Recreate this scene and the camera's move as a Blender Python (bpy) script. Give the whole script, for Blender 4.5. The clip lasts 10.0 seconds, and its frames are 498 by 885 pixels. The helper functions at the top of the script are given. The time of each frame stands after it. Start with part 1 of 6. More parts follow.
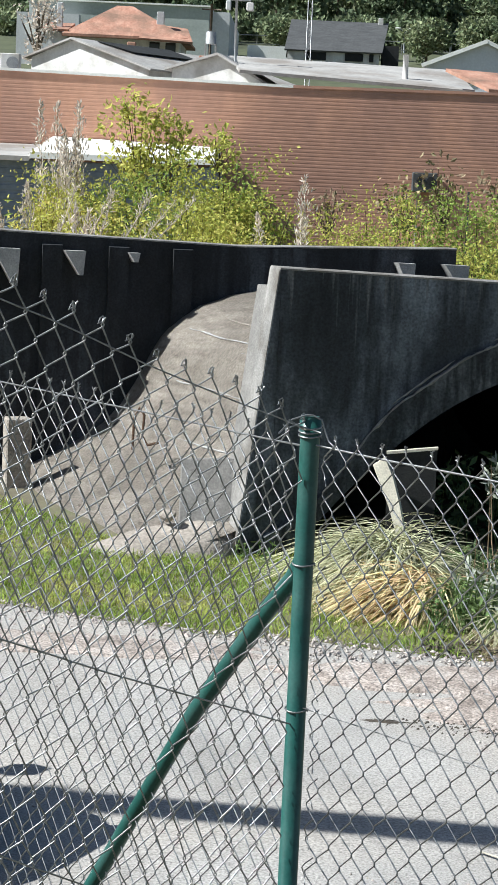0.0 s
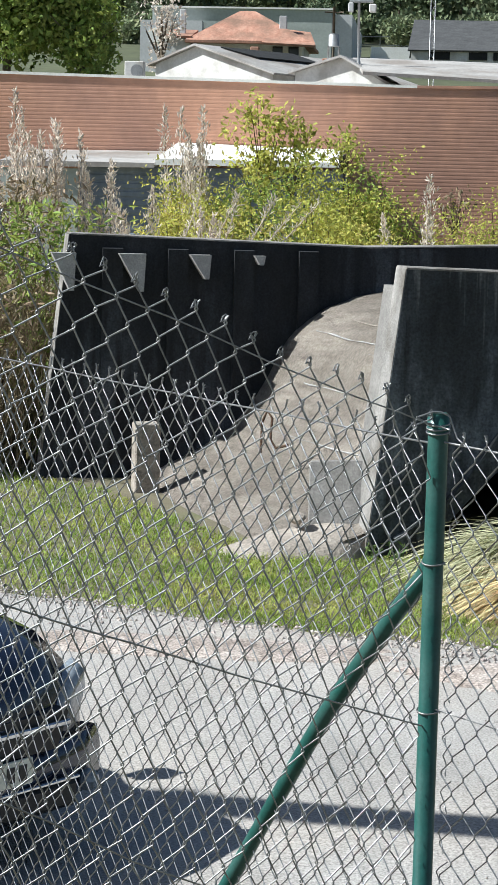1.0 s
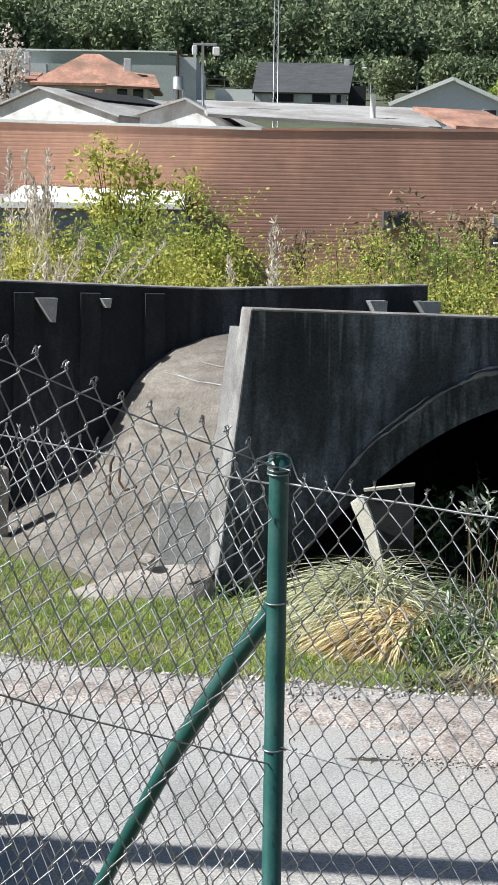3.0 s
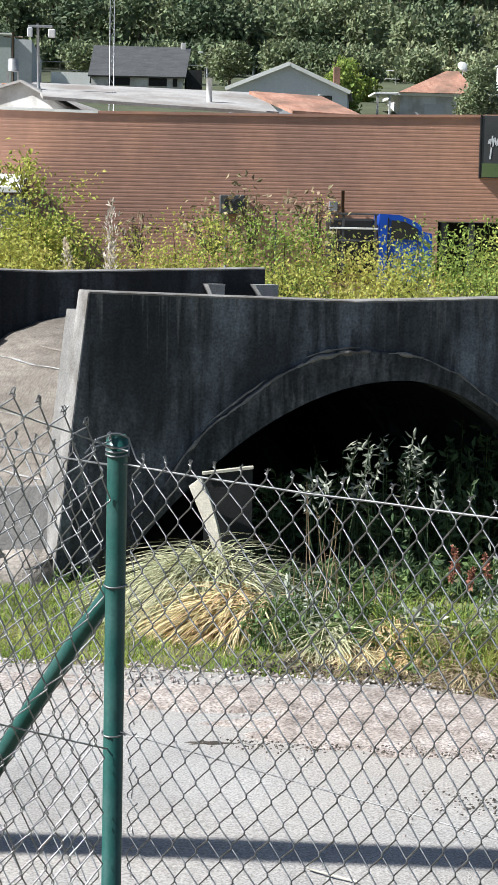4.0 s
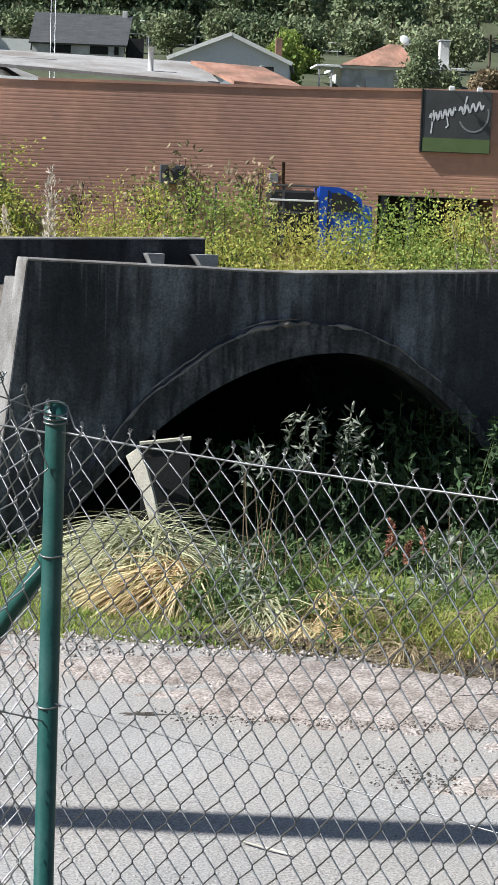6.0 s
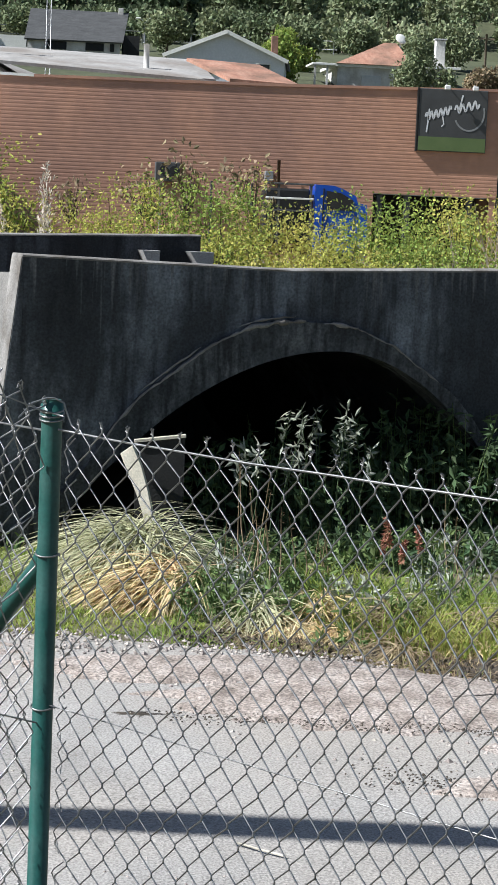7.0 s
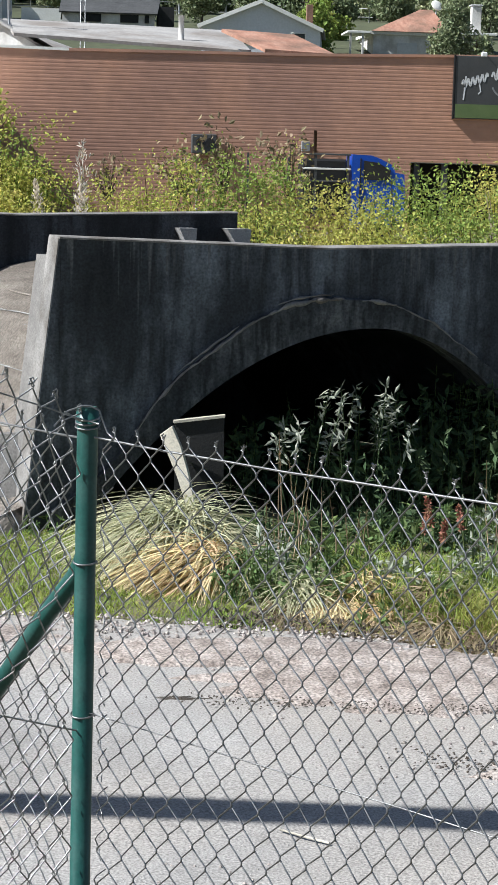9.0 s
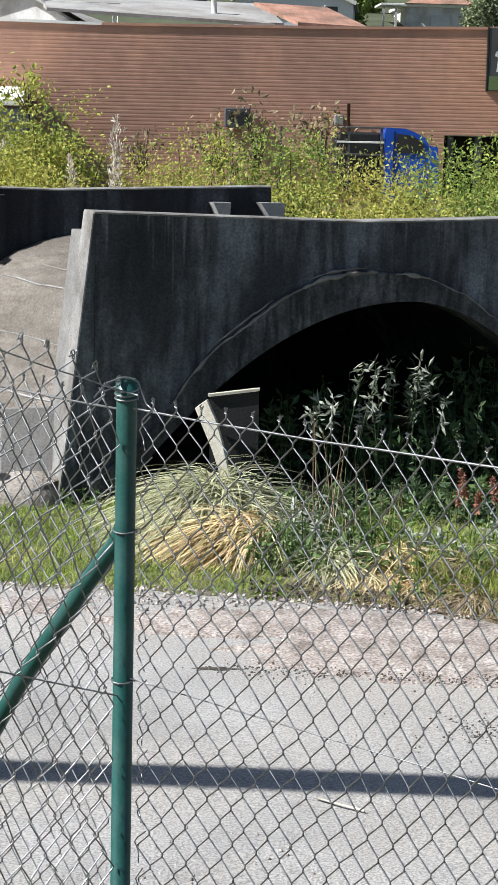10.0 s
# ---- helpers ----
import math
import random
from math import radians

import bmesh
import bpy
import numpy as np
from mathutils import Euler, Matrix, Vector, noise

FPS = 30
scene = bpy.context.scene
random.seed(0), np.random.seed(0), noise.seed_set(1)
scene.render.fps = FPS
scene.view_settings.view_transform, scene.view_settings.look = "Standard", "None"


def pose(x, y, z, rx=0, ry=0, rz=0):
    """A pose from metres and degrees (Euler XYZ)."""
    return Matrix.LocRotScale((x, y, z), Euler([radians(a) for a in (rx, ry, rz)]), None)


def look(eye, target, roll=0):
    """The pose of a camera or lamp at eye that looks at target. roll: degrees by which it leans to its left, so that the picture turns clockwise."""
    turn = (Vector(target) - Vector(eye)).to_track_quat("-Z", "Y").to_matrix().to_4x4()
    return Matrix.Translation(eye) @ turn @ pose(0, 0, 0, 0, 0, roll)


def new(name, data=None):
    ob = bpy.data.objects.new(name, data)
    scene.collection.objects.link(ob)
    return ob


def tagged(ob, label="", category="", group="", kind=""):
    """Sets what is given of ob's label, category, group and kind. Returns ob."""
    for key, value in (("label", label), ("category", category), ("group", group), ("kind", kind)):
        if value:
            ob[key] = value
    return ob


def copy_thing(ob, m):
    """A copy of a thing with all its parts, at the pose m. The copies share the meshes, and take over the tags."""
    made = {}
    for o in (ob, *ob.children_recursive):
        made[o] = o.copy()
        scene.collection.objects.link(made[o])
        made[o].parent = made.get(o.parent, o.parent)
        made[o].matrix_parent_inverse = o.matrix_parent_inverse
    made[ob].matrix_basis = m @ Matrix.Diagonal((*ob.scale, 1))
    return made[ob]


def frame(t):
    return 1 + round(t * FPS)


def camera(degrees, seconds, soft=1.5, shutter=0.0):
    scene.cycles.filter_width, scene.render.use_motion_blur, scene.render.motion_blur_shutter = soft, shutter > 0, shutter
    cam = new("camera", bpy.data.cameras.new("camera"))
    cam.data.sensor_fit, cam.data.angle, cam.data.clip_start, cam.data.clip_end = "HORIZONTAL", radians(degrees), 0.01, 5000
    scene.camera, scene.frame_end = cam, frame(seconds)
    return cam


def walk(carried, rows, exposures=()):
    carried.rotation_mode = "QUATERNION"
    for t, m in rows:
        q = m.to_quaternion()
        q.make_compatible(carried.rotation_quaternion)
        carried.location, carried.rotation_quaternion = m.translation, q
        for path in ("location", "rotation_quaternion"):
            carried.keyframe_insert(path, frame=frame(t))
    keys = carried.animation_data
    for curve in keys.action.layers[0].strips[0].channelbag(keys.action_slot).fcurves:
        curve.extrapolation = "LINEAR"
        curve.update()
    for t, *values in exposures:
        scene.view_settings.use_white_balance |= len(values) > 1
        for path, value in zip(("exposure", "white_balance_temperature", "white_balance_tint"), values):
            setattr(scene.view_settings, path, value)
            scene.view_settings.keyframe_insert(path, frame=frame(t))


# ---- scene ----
cam = camera(14.0, 10.0)
PATH = [
    (0, (-0.024, -0.174, 3.067), (-0.074, 1.811, 2.826), 2.7),
    (0.2, (-0.022, -0.168, 3.066), (-0.0924, 1.8175, 2.8364), 2.38),
    (0.5, (-0.018, -0.159, 3.065), (-0.099, 1.827, 2.845), 1.9),
    (0.7, (-0.019, -0.141, 3.059), (-0.1464, 1.84, 2.8222), 1.7),
    (1, (-0.02, -0.114, 3.049), (-0.197, 1.863, 2.807), 1.4),
    (1.2, (-0.018, -0.113, 3.049), (-0.1918, 1.8645, 2.8064), 1.48),
    (1.3, (-0.017, -0.112, 3.049), (-0.1856, 1.8654, 2.8047), 1.52),
    (1.5, (-0.015, -0.111, 3.049), (-0.174, 1.868, 2.809), 1.6),
    (1.8, (-0.013, -0.12, 3.051), (-0.1517, 1.8626, 2.8319), 1.6),
    (2, (-0.011, -0.126, 3.052), (-0.144, 1.857, 2.834), 1.6),
    (2.3, (-0.007, -0.139, 3.056), (-0.1249, 1.8471, 2.8512), 1.36),
    (2.5, (-0.004, -0.147, 3.058), (-0.086, 1.841, 2.855), 1.2),
    (2.8, (-0.0, -0.158, 3.059), (-0.0538, 1.831, 2.8549), 1.08),
    (3, (0.002, -0.165, 3.06), (-0.029, 1.825, 2.861), 1),
    (3.2, (0.001, -0.147, 3.051), (0.021, 1.843, 2.844), 1.1),
    (4.3, (0.001, -0.095, 3.042), (0.1534, 1.8873, 2.8268), 1.18),
    (4.5, (0.001, -0.085, 3.04), (0.173, 1.895, 2.817), 1.2),
    (4.8, (0.001, -0.051, 3.035), (0.196, 1.9275, 2.8162), 1.44),
    (5, (0.001, -0.028, 3.032), (0.211, 1.949, 2.814), 1.6),
    (5.3, (0.0, -0.059, 3.034), (0.2187, 1.9156, 2.7955), 1.78),
    (5.5, (0.0, -0.079, 3.036), (0.208, 1.897, 2.801), 1.9),
    (5.7, (-0.001, -0.064, 3.035), (0.1972, 1.9131, 2.7996), 1.98),
    (6.8, (-0.008, 0.02, 3.026), (0.1752, 1.9968, 2.7822), 2.42),
    (7, (-0.009, 0.035, 3.025), (0.189, 2.011, 2.786), 2.5),
    (7.3, (-0.007, 0.028, 3.023), (0.2089, 1.9995, 2.7631), 2.14),
    (7.5, (-0.006, 0.024, 3.021), (0.202, 1.995, 2.756), 1.9),
    (7.8, (-0.004, 0.046, 3.019), (0.1599, 2.0111, 2.6874), 1.9),
    (8, (-0.003, 0.061, 3.017), (0.138, 2.029, 2.692), 1.9),
    (8.3, (-0.008, 0.044, 3.054), (0.118, 2.0059, 2.6851), 2.44),
    (8.5, (-0.012, 0.033, 3.078), (0.157, 1.994, 2.725), 2.8),
    (8.7, (-0.007, 0.049, 3.088), (0.1929, 2.013, 2.7698), 2.32),
    (9, (0.0, 0.072, 3.102), (0.159, 2.048, 2.832), 1.6),
    (9.3, (0.0, 0.109, 3.094), (0.1522, 2.0831, 2.8139), 1.6),
    (9.5, (0.0, 0.133, 3.088), (0.153, 2.107, 2.808), 1.6),
    (9.8, (-0.007, 0.045, 3.098), (0.1148, 2.022, 2.8191), 1.42),
    (10, (-0.012, -0.014, 3.105), (0.114, 1.961, 2.809), 1.3),
]
walk(cam, [(t, look(eye, target, roll)) for t, eye, target, roll in PATH],
     [(0, 0.84, 5950, 5), (1, 0.84, 5950, 5), (2.5, 0.80, 5950, 6), (4.5, 0.92, 6000, 8), (5.5, 0.74, 5950, 8), (7.5, 0.66, 5950, 8), (8.5, 0.52, 6100, 8), (9, 0.70, 5950, 8), (10, 0.76, 6000, 8)])
# ---------------------------------------------------------------- light
SUN = Vector((-0.70, -0.13, 0.68)).normalized()
world = bpy.data.worlds.new("world")
scene.world = world
world.use_nodes = True
bg = world.node_tree.nodes["Background"]
sky = world.node_tree.nodes.new("ShaderNodeTexSky")
sky.sky_type, sky.sun_disc = "NISHITA", False
sky.sun_elevation = math.asin(SUN.z)
sky.sun_rotation = math.atan2(SUN.x, SUN.y)
world.node_tree.links.new(sky.outputs[0], bg.inputs[0])
bg.inputs[1].default_value = 0.043
sun = new("sun", bpy.data.lights.new("sun", "SUN"))
sun.data.energy, sun.data.angle, sun.data.color = 4.9, radians(0.53), (1.0, 0.965, 0.91)
sun.matrix_world = look(SUN * 60, (0, 0, 0))


# ---------------------------------------------------------------- materials
def shade(name, stops, scale=4.0, stretch=(1, 1, 1), rough=0.85, bump=0.25, fine=60.0, metal=0.0,
          island=0.0, thin=0.0, grime=None, grime_scale=0.8, grime_stretch=(1, 1, 1), spec=0.4, grain=0.12, drips=None):
    """A surface: coarse and fine noise in the colour, fine relief, and optional stains, island variation and thinness for leaves."""
    m = bpy.data.materials.new(name)
    m.use_nodes = True
    nt = m.node_tree
    n, ln = nt.nodes, nt.links
    bsdf = n["Principled BSDF"]
    geo = n.new("ShaderNodeNewGeometry")
    mp = n.new("ShaderNodeMapping")
    mp.inputs["Scale"].default_value = stretch
    ln.new(geo.outputs["Position"], mp.inputs["Vector"])
    nz = n.new("ShaderNodeTexNoise")
    nz.inputs["Scale"].default_value, nz.inputs["Detail"].default_value, nz.inputs["Roughness"].default_value = scale, 7, 0.62
    ln.new(mp.outputs[0], nz.inputs["Vector"])
    ramp = n.new("ShaderNodeValToRGB")
    while len(ramp.color_ramp.elements) < len(stops):
        ramp.color_ramp.elements.new(0.5)
    for e, (p, c) in zip(ramp.color_ramp.elements, stops):
        e.position, e.color = p, (*c, 1)
    ln.new(nz.outputs["Fac"], ramp.inputs["Fac"])
    col = ramp.outputs["Color"]
    if grime:
        mp2 = n.new("ShaderNodeMapping")
        mp2.inputs["Scale"].default_value = grime_stretch
        ln.new(geo.outputs["Position"], mp2.inputs["Vector"])
        nz2 = n.new("ShaderNodeTexNoise")
        nz2.inputs["Scale"].default_value, nz2.inputs["Detail"].default_value = grime_scale, 6
        ln.new(mp2.outputs[0], nz2.inputs["Vector"])
        r2 = n.new("ShaderNodeValToRGB")
        r2.color_ramp.elements[0].position, r2.color_ramp.elements[1].position = 0.42, 0.64
        ln.new(nz2.outputs["Fac"], r2.inputs["Fac"])
        mx = n.new("ShaderNodeMix")
        mx.data_type = "RGBA"
        ln.new(r2.outputs["Color"], mx.inputs[0])
        ln.new(col, mx.inputs[6])
        mx.inputs[7].default_value = (*grime, 1)
        col = mx.outputs[2]
    if drips:
        # lime drips: thin upright streaks that die out below the top edge
        mp3 = n.new("ShaderNodeMapping")
        mp3.inputs["Scale"].default_value = (9, 9, 0.35)
        ln.new(geo.outputs["Position"], mp3.inputs["Vector"])
        nz3 = n.new("ShaderNodeTexNoise")
        nz3.inputs["Scale"].default_value, nz3.inputs["Detail"].default_value = 2.0, 5
        ln.new(mp3.outputs[0], nz3.inputs["Vector"])
        sep = n.new("ShaderNodeSeparateXYZ")
        ln.new(geo.outputs["Position"], sep.inputs[0])
        fade = n.new("ShaderNodeMapRange")
        fade.inputs["From Min"].default_value, fade.inputs["From Max"].default_value = 1.75, 2.5
        fade.inputs["To Min"].default_value, fade.inputs["To Max"].default_value = -0.22, 0.02
        ln.new(sep.outputs["Z"], fade.inputs["Value"])
        add = n.new("ShaderNodeMath")
        ln.new(nz3.outputs["Fac"], add.inputs[0])
        ln.new(fade.outputs[0], add.inputs[1])
        r3 = n.new("ShaderNodeValToRGB")
        r3.color_ramp.elements[0].position, r3.color_ramp.elements[1].position = 0.50, 0.64
        ln.new(add.outputs[0], r3.inputs["Fac"])
        mx3 = n.new("ShaderNodeMix")
        mx3.data_type = "RGBA"
        ln.new(r3.outputs["Color"], mx3.inputs[0])
        ln.new(col, mx3.inputs[6])
        mx3.inputs[7].default_value = (*drips, 1)
        col = mx3.outputs[2]
    nf = n.new("ShaderNodeTexNoise")
    nf.inputs["Scale"].default_value, nf.inputs["Detail"].default_value = fine, 4
    ln.new(geo.outputs["Position"], nf.inputs["Vector"])
    hsv = n.new("ShaderNodeHueSaturation")
    mr = n.new("ShaderNodeMapRange")
    mr.inputs["From Min"].default_value, mr.inputs["From Max"].default_value = 0.25, 0.75
    mr.inputs["To Min"].default_value, mr.inputs["To Max"].default_value = 1 - grain * 2, 1 + grain * 2
    ln.new(nf.outputs["Fac"], mr.inputs["Value"])
    value = mr.outputs[0]
    if island:
        mi = n.new("ShaderNodeMapRange")
        mi.inputs["To Min"].default_value, mi.inputs["To Max"].default_value = 1 - island, 1 + island
        ln.new(geo.outputs["Random Per Island"], mi.inputs["Value"])
        mul = n.new("ShaderNodeMath")
        mul.operation = "MULTIPLY"
        ln.new(value, mul.inputs[0])
        ln.new(mi.outputs[0], mul.inputs[1])
        value = mul.outputs[0]
        mh = n.new("ShaderNodeMapRange")
        mh.inputs["To Min"].default_value, mh.inputs["To Max"].default_value = 0.5 - island * 0.07, 0.5 + island * 0.04
        wn = n.new("ShaderNodeTexWhiteNoise")
        wn.noise_dimensions = "1D"
        ln.new(geo.outputs["Random Per Island"], wn.inputs["W"])
        ln.new(wn.outputs["Value"], mh.inputs["Value"])
        ln.new(mh.outputs[0], hsv.inputs["Hue"])
    ln.new(value, hsv.inputs["Value"])
    ln.new(col, hsv.inputs["Color"])
    ln.new(hsv.outputs[0], bsdf.inputs["Base Color"])
    bsdf.inputs["Roughness"].default_value, bsdf.inputs["Metallic"].default_value = rough, metal
    bsdf.inputs["Specular IOR Level"].default_value = spec
    if bump:
        bp = n.new("ShaderNodeBump")
        bp.inputs["Strength"].default_value, bp.inputs["Distance"].default_value = bump, 0.02
        ln.new(nf.outputs["Fac"], bp.inputs["Height"])
        ln.new(bp.outputs[0], bsdf.inputs["Normal"])
    if thin:
        tr = n.new("ShaderNodeBsdfTranslucent")
        ms = n.new("ShaderNodeMixShader")
        ms.inputs[0].default_value = thin
        ln.new(hsv.outputs[0], tr.inputs["Color"])
        ln.new(bsdf.outputs[0], ms.inputs[1])
        ln.new(tr.outputs[0], ms.inputs[2])
        ln.new(ms.outputs[0], n["Material Output"].inputs["Surface"])
    return m


def gray(v, w=0.0):
    return (v * (1 + w), v, v * (1 - w))


M = {}
M["soil"] = shade("soil", [(0.3, (0.10, 0.085, 0.06)), (0.5, (0.16, 0.14, 0.09)), (0.7, (0.11, 0.13, 0.05))], 1.2, fine=40, bump=0.6)
M["dark_soil"] = shade("dark_earth", [(0.3, (0.045, 0.036, 0.028)), (0.7, (0.10, 0.08, 0.06))], 9, fine=60, bump=0.6)
M["asphalt"] = shade("asphalt", [(0.25, gray(0.22, 0.07)), (0.5, gray(0.335, 0.06)), (0.75, gray(0.41, 0.06))], 0.9, (1, 0.6, 1), fine=75, bump=0.55,
                     grime=(0.38, 0.345, 0.31), grime_scale=0.5, grain=0.26)
M["gravel"] = shade("gravel", [(0.3, (0.22, 0.19, 0.16)), (0.6, (0.45, 0.40, 0.36))], 20, island=0.45, fine=150)
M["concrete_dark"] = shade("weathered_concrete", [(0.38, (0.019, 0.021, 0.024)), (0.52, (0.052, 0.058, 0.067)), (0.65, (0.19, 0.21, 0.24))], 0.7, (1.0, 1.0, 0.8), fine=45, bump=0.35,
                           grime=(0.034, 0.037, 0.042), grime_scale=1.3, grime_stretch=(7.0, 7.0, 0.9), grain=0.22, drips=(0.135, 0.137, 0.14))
# darker copy of the wall concrete, with the far wall's shade put in
M["concrete_far"] = shade("shaded_far_concrete", [(0.38, (0.012, 0.013, 0.015)), (0.52, (0.028, 0.031, 0.036)), (0.66, (0.085, 0.092, 0.105))], 0.9, (1.0, 1.0, 0.6), fine=45, bump=0.35,
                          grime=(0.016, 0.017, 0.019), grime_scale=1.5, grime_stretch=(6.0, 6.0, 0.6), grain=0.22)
M["concrete_ring"] = shade("band_concrete", [(0.36, (0.040, 0.043, 0.046)), (0.52, (0.085, 0.09, 0.096)), (0.68, (0.16, 0.165, 0.17))], 2.2, fine=40, bump=0.6, grime=(0.03, 0.032, 0.035), grime_scale=3, grime_stretch=(5, 5, 1), grain=0.25)
M["concrete"] = shade("bare_concrete", [(0.3, (0.22, 0.19, 0.162)), (0.48, (0.35, 0.305, 0.262)), (0.7, (0.50, 0.445, 0.385))], 3.0, (0.55, 0.55, 4.0), fine=34, bump=0.8, grain=0.16,
                      grime=(0.26, 0.225, 0.19), grime_scale=1.1)
M["concrete_pale"] = shade("pale_concrete", [(0.3, gray(0.30, 0.03)), (0.7, gray(0.46, 0.03))], 5, fine=60, bump=0.4)
M["rust"] = shade("rusty_steel", [(0.3, (0.05, 0.03, 0.02)), (0.7, (0.12, 0.07, 0.04))], 30, rough=0.9)
M["green_paint"] = shade("green_coating", [(0.3, (0.010, 0.062, 0.052)), (0.7, (0.018, 0.095, 0.08))], 6, rough=0.38, bump=0.05, fine=120, grime=(0.035, 0.10, 0.088), grime_scale=9, spec=0.5, grain=0.08)
M["wire"] = shade("galvanised_wire", [(0.3, gray(0.18, 0.02)), (0.7, gray(0.38))], 20, rough=0.38, bump=0.05, metal=0.75, fine=200)
M["grass"] = shade("grass_blades", [(0.3, (0.13, 0.22, 0.035)), (0.5, (0.25, 0.33, 0.06)), (0.7, (0.40, 0.39, 0.11))], 0.9, island=0.35, thin=0.3, bump=0)
M["straw"] = shade("dry_straw", [(0.3, (0.47, 0.36, 0.16)), (0.7, (0.76, 0.65, 0.38))], 3, island=0.55, thin=0.25, bump=0)
M["sedge"] = shade("faded_sedge", [(0.3, (0.32, 0.34, 0.18)), (0.7, (0.60, 0.58, 0.38))], 3, island=0.4, thin=0.25, bump=0)
M["weed"] = shade("weed_leaves", [(0.3, (0.085, 0.155, 0.045)), (0.7, (0.19, 0.26, 0.095))], 3, island=0.4, thin=0.3, bump=0)
M["silver_leaf"] = shade("pale_leaves", [(0.3, (0.24, 0.27, 0.20)), (0.7, (0.46, 0.48, 0.40))], 3, island=0.35, thin=0.25, bump=0)
M["bush"] = shade("yellow_green_leaves", [(0.3, (0.33, 0.36, 0.075)), (0.5, (0.52, 0.52, 0.125)), (0.72, (0.66, 0.59, 0.19))], 0.8, island=0.4, thin=0.45, bump=0)
M["bush_dark"] = shade("green_leaves", [(0.3, (0.20, 0.28, 0.06)), (0.7, (0.36, 0.44, 0.11))], 0.8, island=0.45, thin=0.35, bump=0)
# green leaf colour darkened to carry the shade around the arch
M["shaded_leaf"] = shade("shade_dark_leaves", [(0.3, (0.045, 0.085, 0.035)), (0.7, (0.09, 0.14, 0.06))], 0.8, island=0.4, thin=0.2, bump=0)
M["dry_leaf"] = shade("dry_stems", [(0.3, (0.20, 0.15, 0.08)), (0.7, (0.38, 0.31, 0.19))], 2, island=0.4, thin=0.2, bump=0)
M["plume"] = shade("pampas_plume", [(0.3, (0.62, 0.53, 0.44)), (0.7, (0.80, 0.72, 0.63))], 3, island=0.25, thin=0.35, bump=0)
M["red_dock"] = shade("red_seed_heads", [(0.3, (0.28, 0.12, 0.08)), (0.7, (0.42, 0.22, 0.14))], 5, island=0.3, thin=0.2, bump=0)
M["bark"] = shade("bark", [(0.3, (0.08, 0.06, 0.04)), (0.7, (0.18, 0.14, 0.10))], 8, fine=50, bump=0.6)
M["wood_pale"] = shade("pale_timber", [(0.3, (0.44, 0.40, 0.33)), (0.7, (0.60, 0.56, 0.47))], 6, (1, 1, 0.2), fine=60)
M["forest"] = shade("far_foliage", [(0.36, (0.085, 0.12, 0.065)), (0.5, (0.19, 0.23, 0.12)), (0.66, (0.30, 0.33, 0.19))], 0.045, island=0.5, thin=0.2, bump=0)
M["hill"] = shade("hill_ground", [(0.35, (0.05, 0.055, 0.03)), (0.65, (0.10, 0.11, 0.055))], 0.04, fine=1.0, bump=0.2)
M["cladding"] = shade("terracotta_cladding", [(0.3, (0.50, 0.265, 0.175)), (0.55, (0.56, 0.305, 0.205)), (0.8, (0.60, 0.335, 0.235))], 0.18, rough=0.55, fine=3, bump=0.02,
                      grime=(0.40, 0.225, 0.165), grime_scale=0.25, grime_stretch=(1, 1, 0.5), grain=0.05)
M["white"] = shade("white_render", [(0.3, (0.62, 0.60, 0.57)), (0.7, (0.76, 0.74, 0.71))], 0.9, fine=8, grime=(0.46, 0.43, 0.39), grime_scale=0.9, grain=0.05)
M["pale_render"] = shade("pale_grey_render", [(0.3, (0.66, 0.65, 0.68)), (0.7, (0.74, 0.73, 0.76))], 0.5, fine=6, grain=0.04)
M["grey_render"] = shade("grey_render", [(0.3, gray(0.50)), (0.7, gray(0.60))], 0.5, fine=6, grain=0.05)
M["pale_panel"] = shade("pale_green_panel", [(0.3, (0.34, 0.37, 0.34)), (0.7, (0.42, 0.45, 0.42))], 0.3, (1, 1, 4), fine=5, grain=0.05)
M["blue_panel"] = shade("blue_grey_panel", [(0.3, (0.16, 0.19, 0.23)), (0.7, (0.24, 0.27, 0.31))], 0.6, (3, 1, 0.3), fine=6, grain=0.05)
M["roof_sheet"] = shade("fibre_cement_roof", [(0.3, gray(0.28, 0.05)), (0.7, gray(0.42, 0.06))], 0.6, fine=5, grime=(0.24, 0.21, 0.185), grime_scale=0.35, grain=0.08)
M["roof_white"] = shade("white_roof_edge", [(0.3, (0.74, 0.72, 0.66)), (0.7, (0.85, 0.84, 0.8))], 0.8, fine=8, grain=0.04)
M["slate"] = shade("dark_slate_roof", [(0.3, gray(0.055)), (0.7, gray(0.10))], 0.8, (1, 1, 6), fine=6, rough=0.6)
M["tile"] = shade("clay_tile_roof", [(0.3, (0.32, 0.15, 0.10)), (0.55, (0.43, 0.23, 0.16)), (0.8, (0.50, 0.31, 0.23))], 0.9, (3, 1, 2), fine=9, grime=(0.22, 0.13, 0.09), grime_scale=0.6)
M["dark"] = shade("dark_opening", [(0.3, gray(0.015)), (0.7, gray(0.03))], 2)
M["glass"] = shade("window_glass", [(0.3, gray(0.02)), (0.7, gray(0.04))], 1, rough=0.08, bump=0)
M["metal"] = shade("grey_metal", [(0.3, gray(0.28)), (0.7, gray(0.42))], 3, rough=0.45, metal=0.5, bump=0.05)
M["sign"] = shade("dark_sign_board", [(0.3, gray(0.06)), (0.7, gray(0.085))], 1, rough=0.35, bump=0.02)
M["sign_green"] = shade("olive_sign_band", [(0.3, (0.11, 0.16, 0.06)), (0.7, (0.15, 0.20, 0.08))], 1, rough=0.4, bump=0.02)
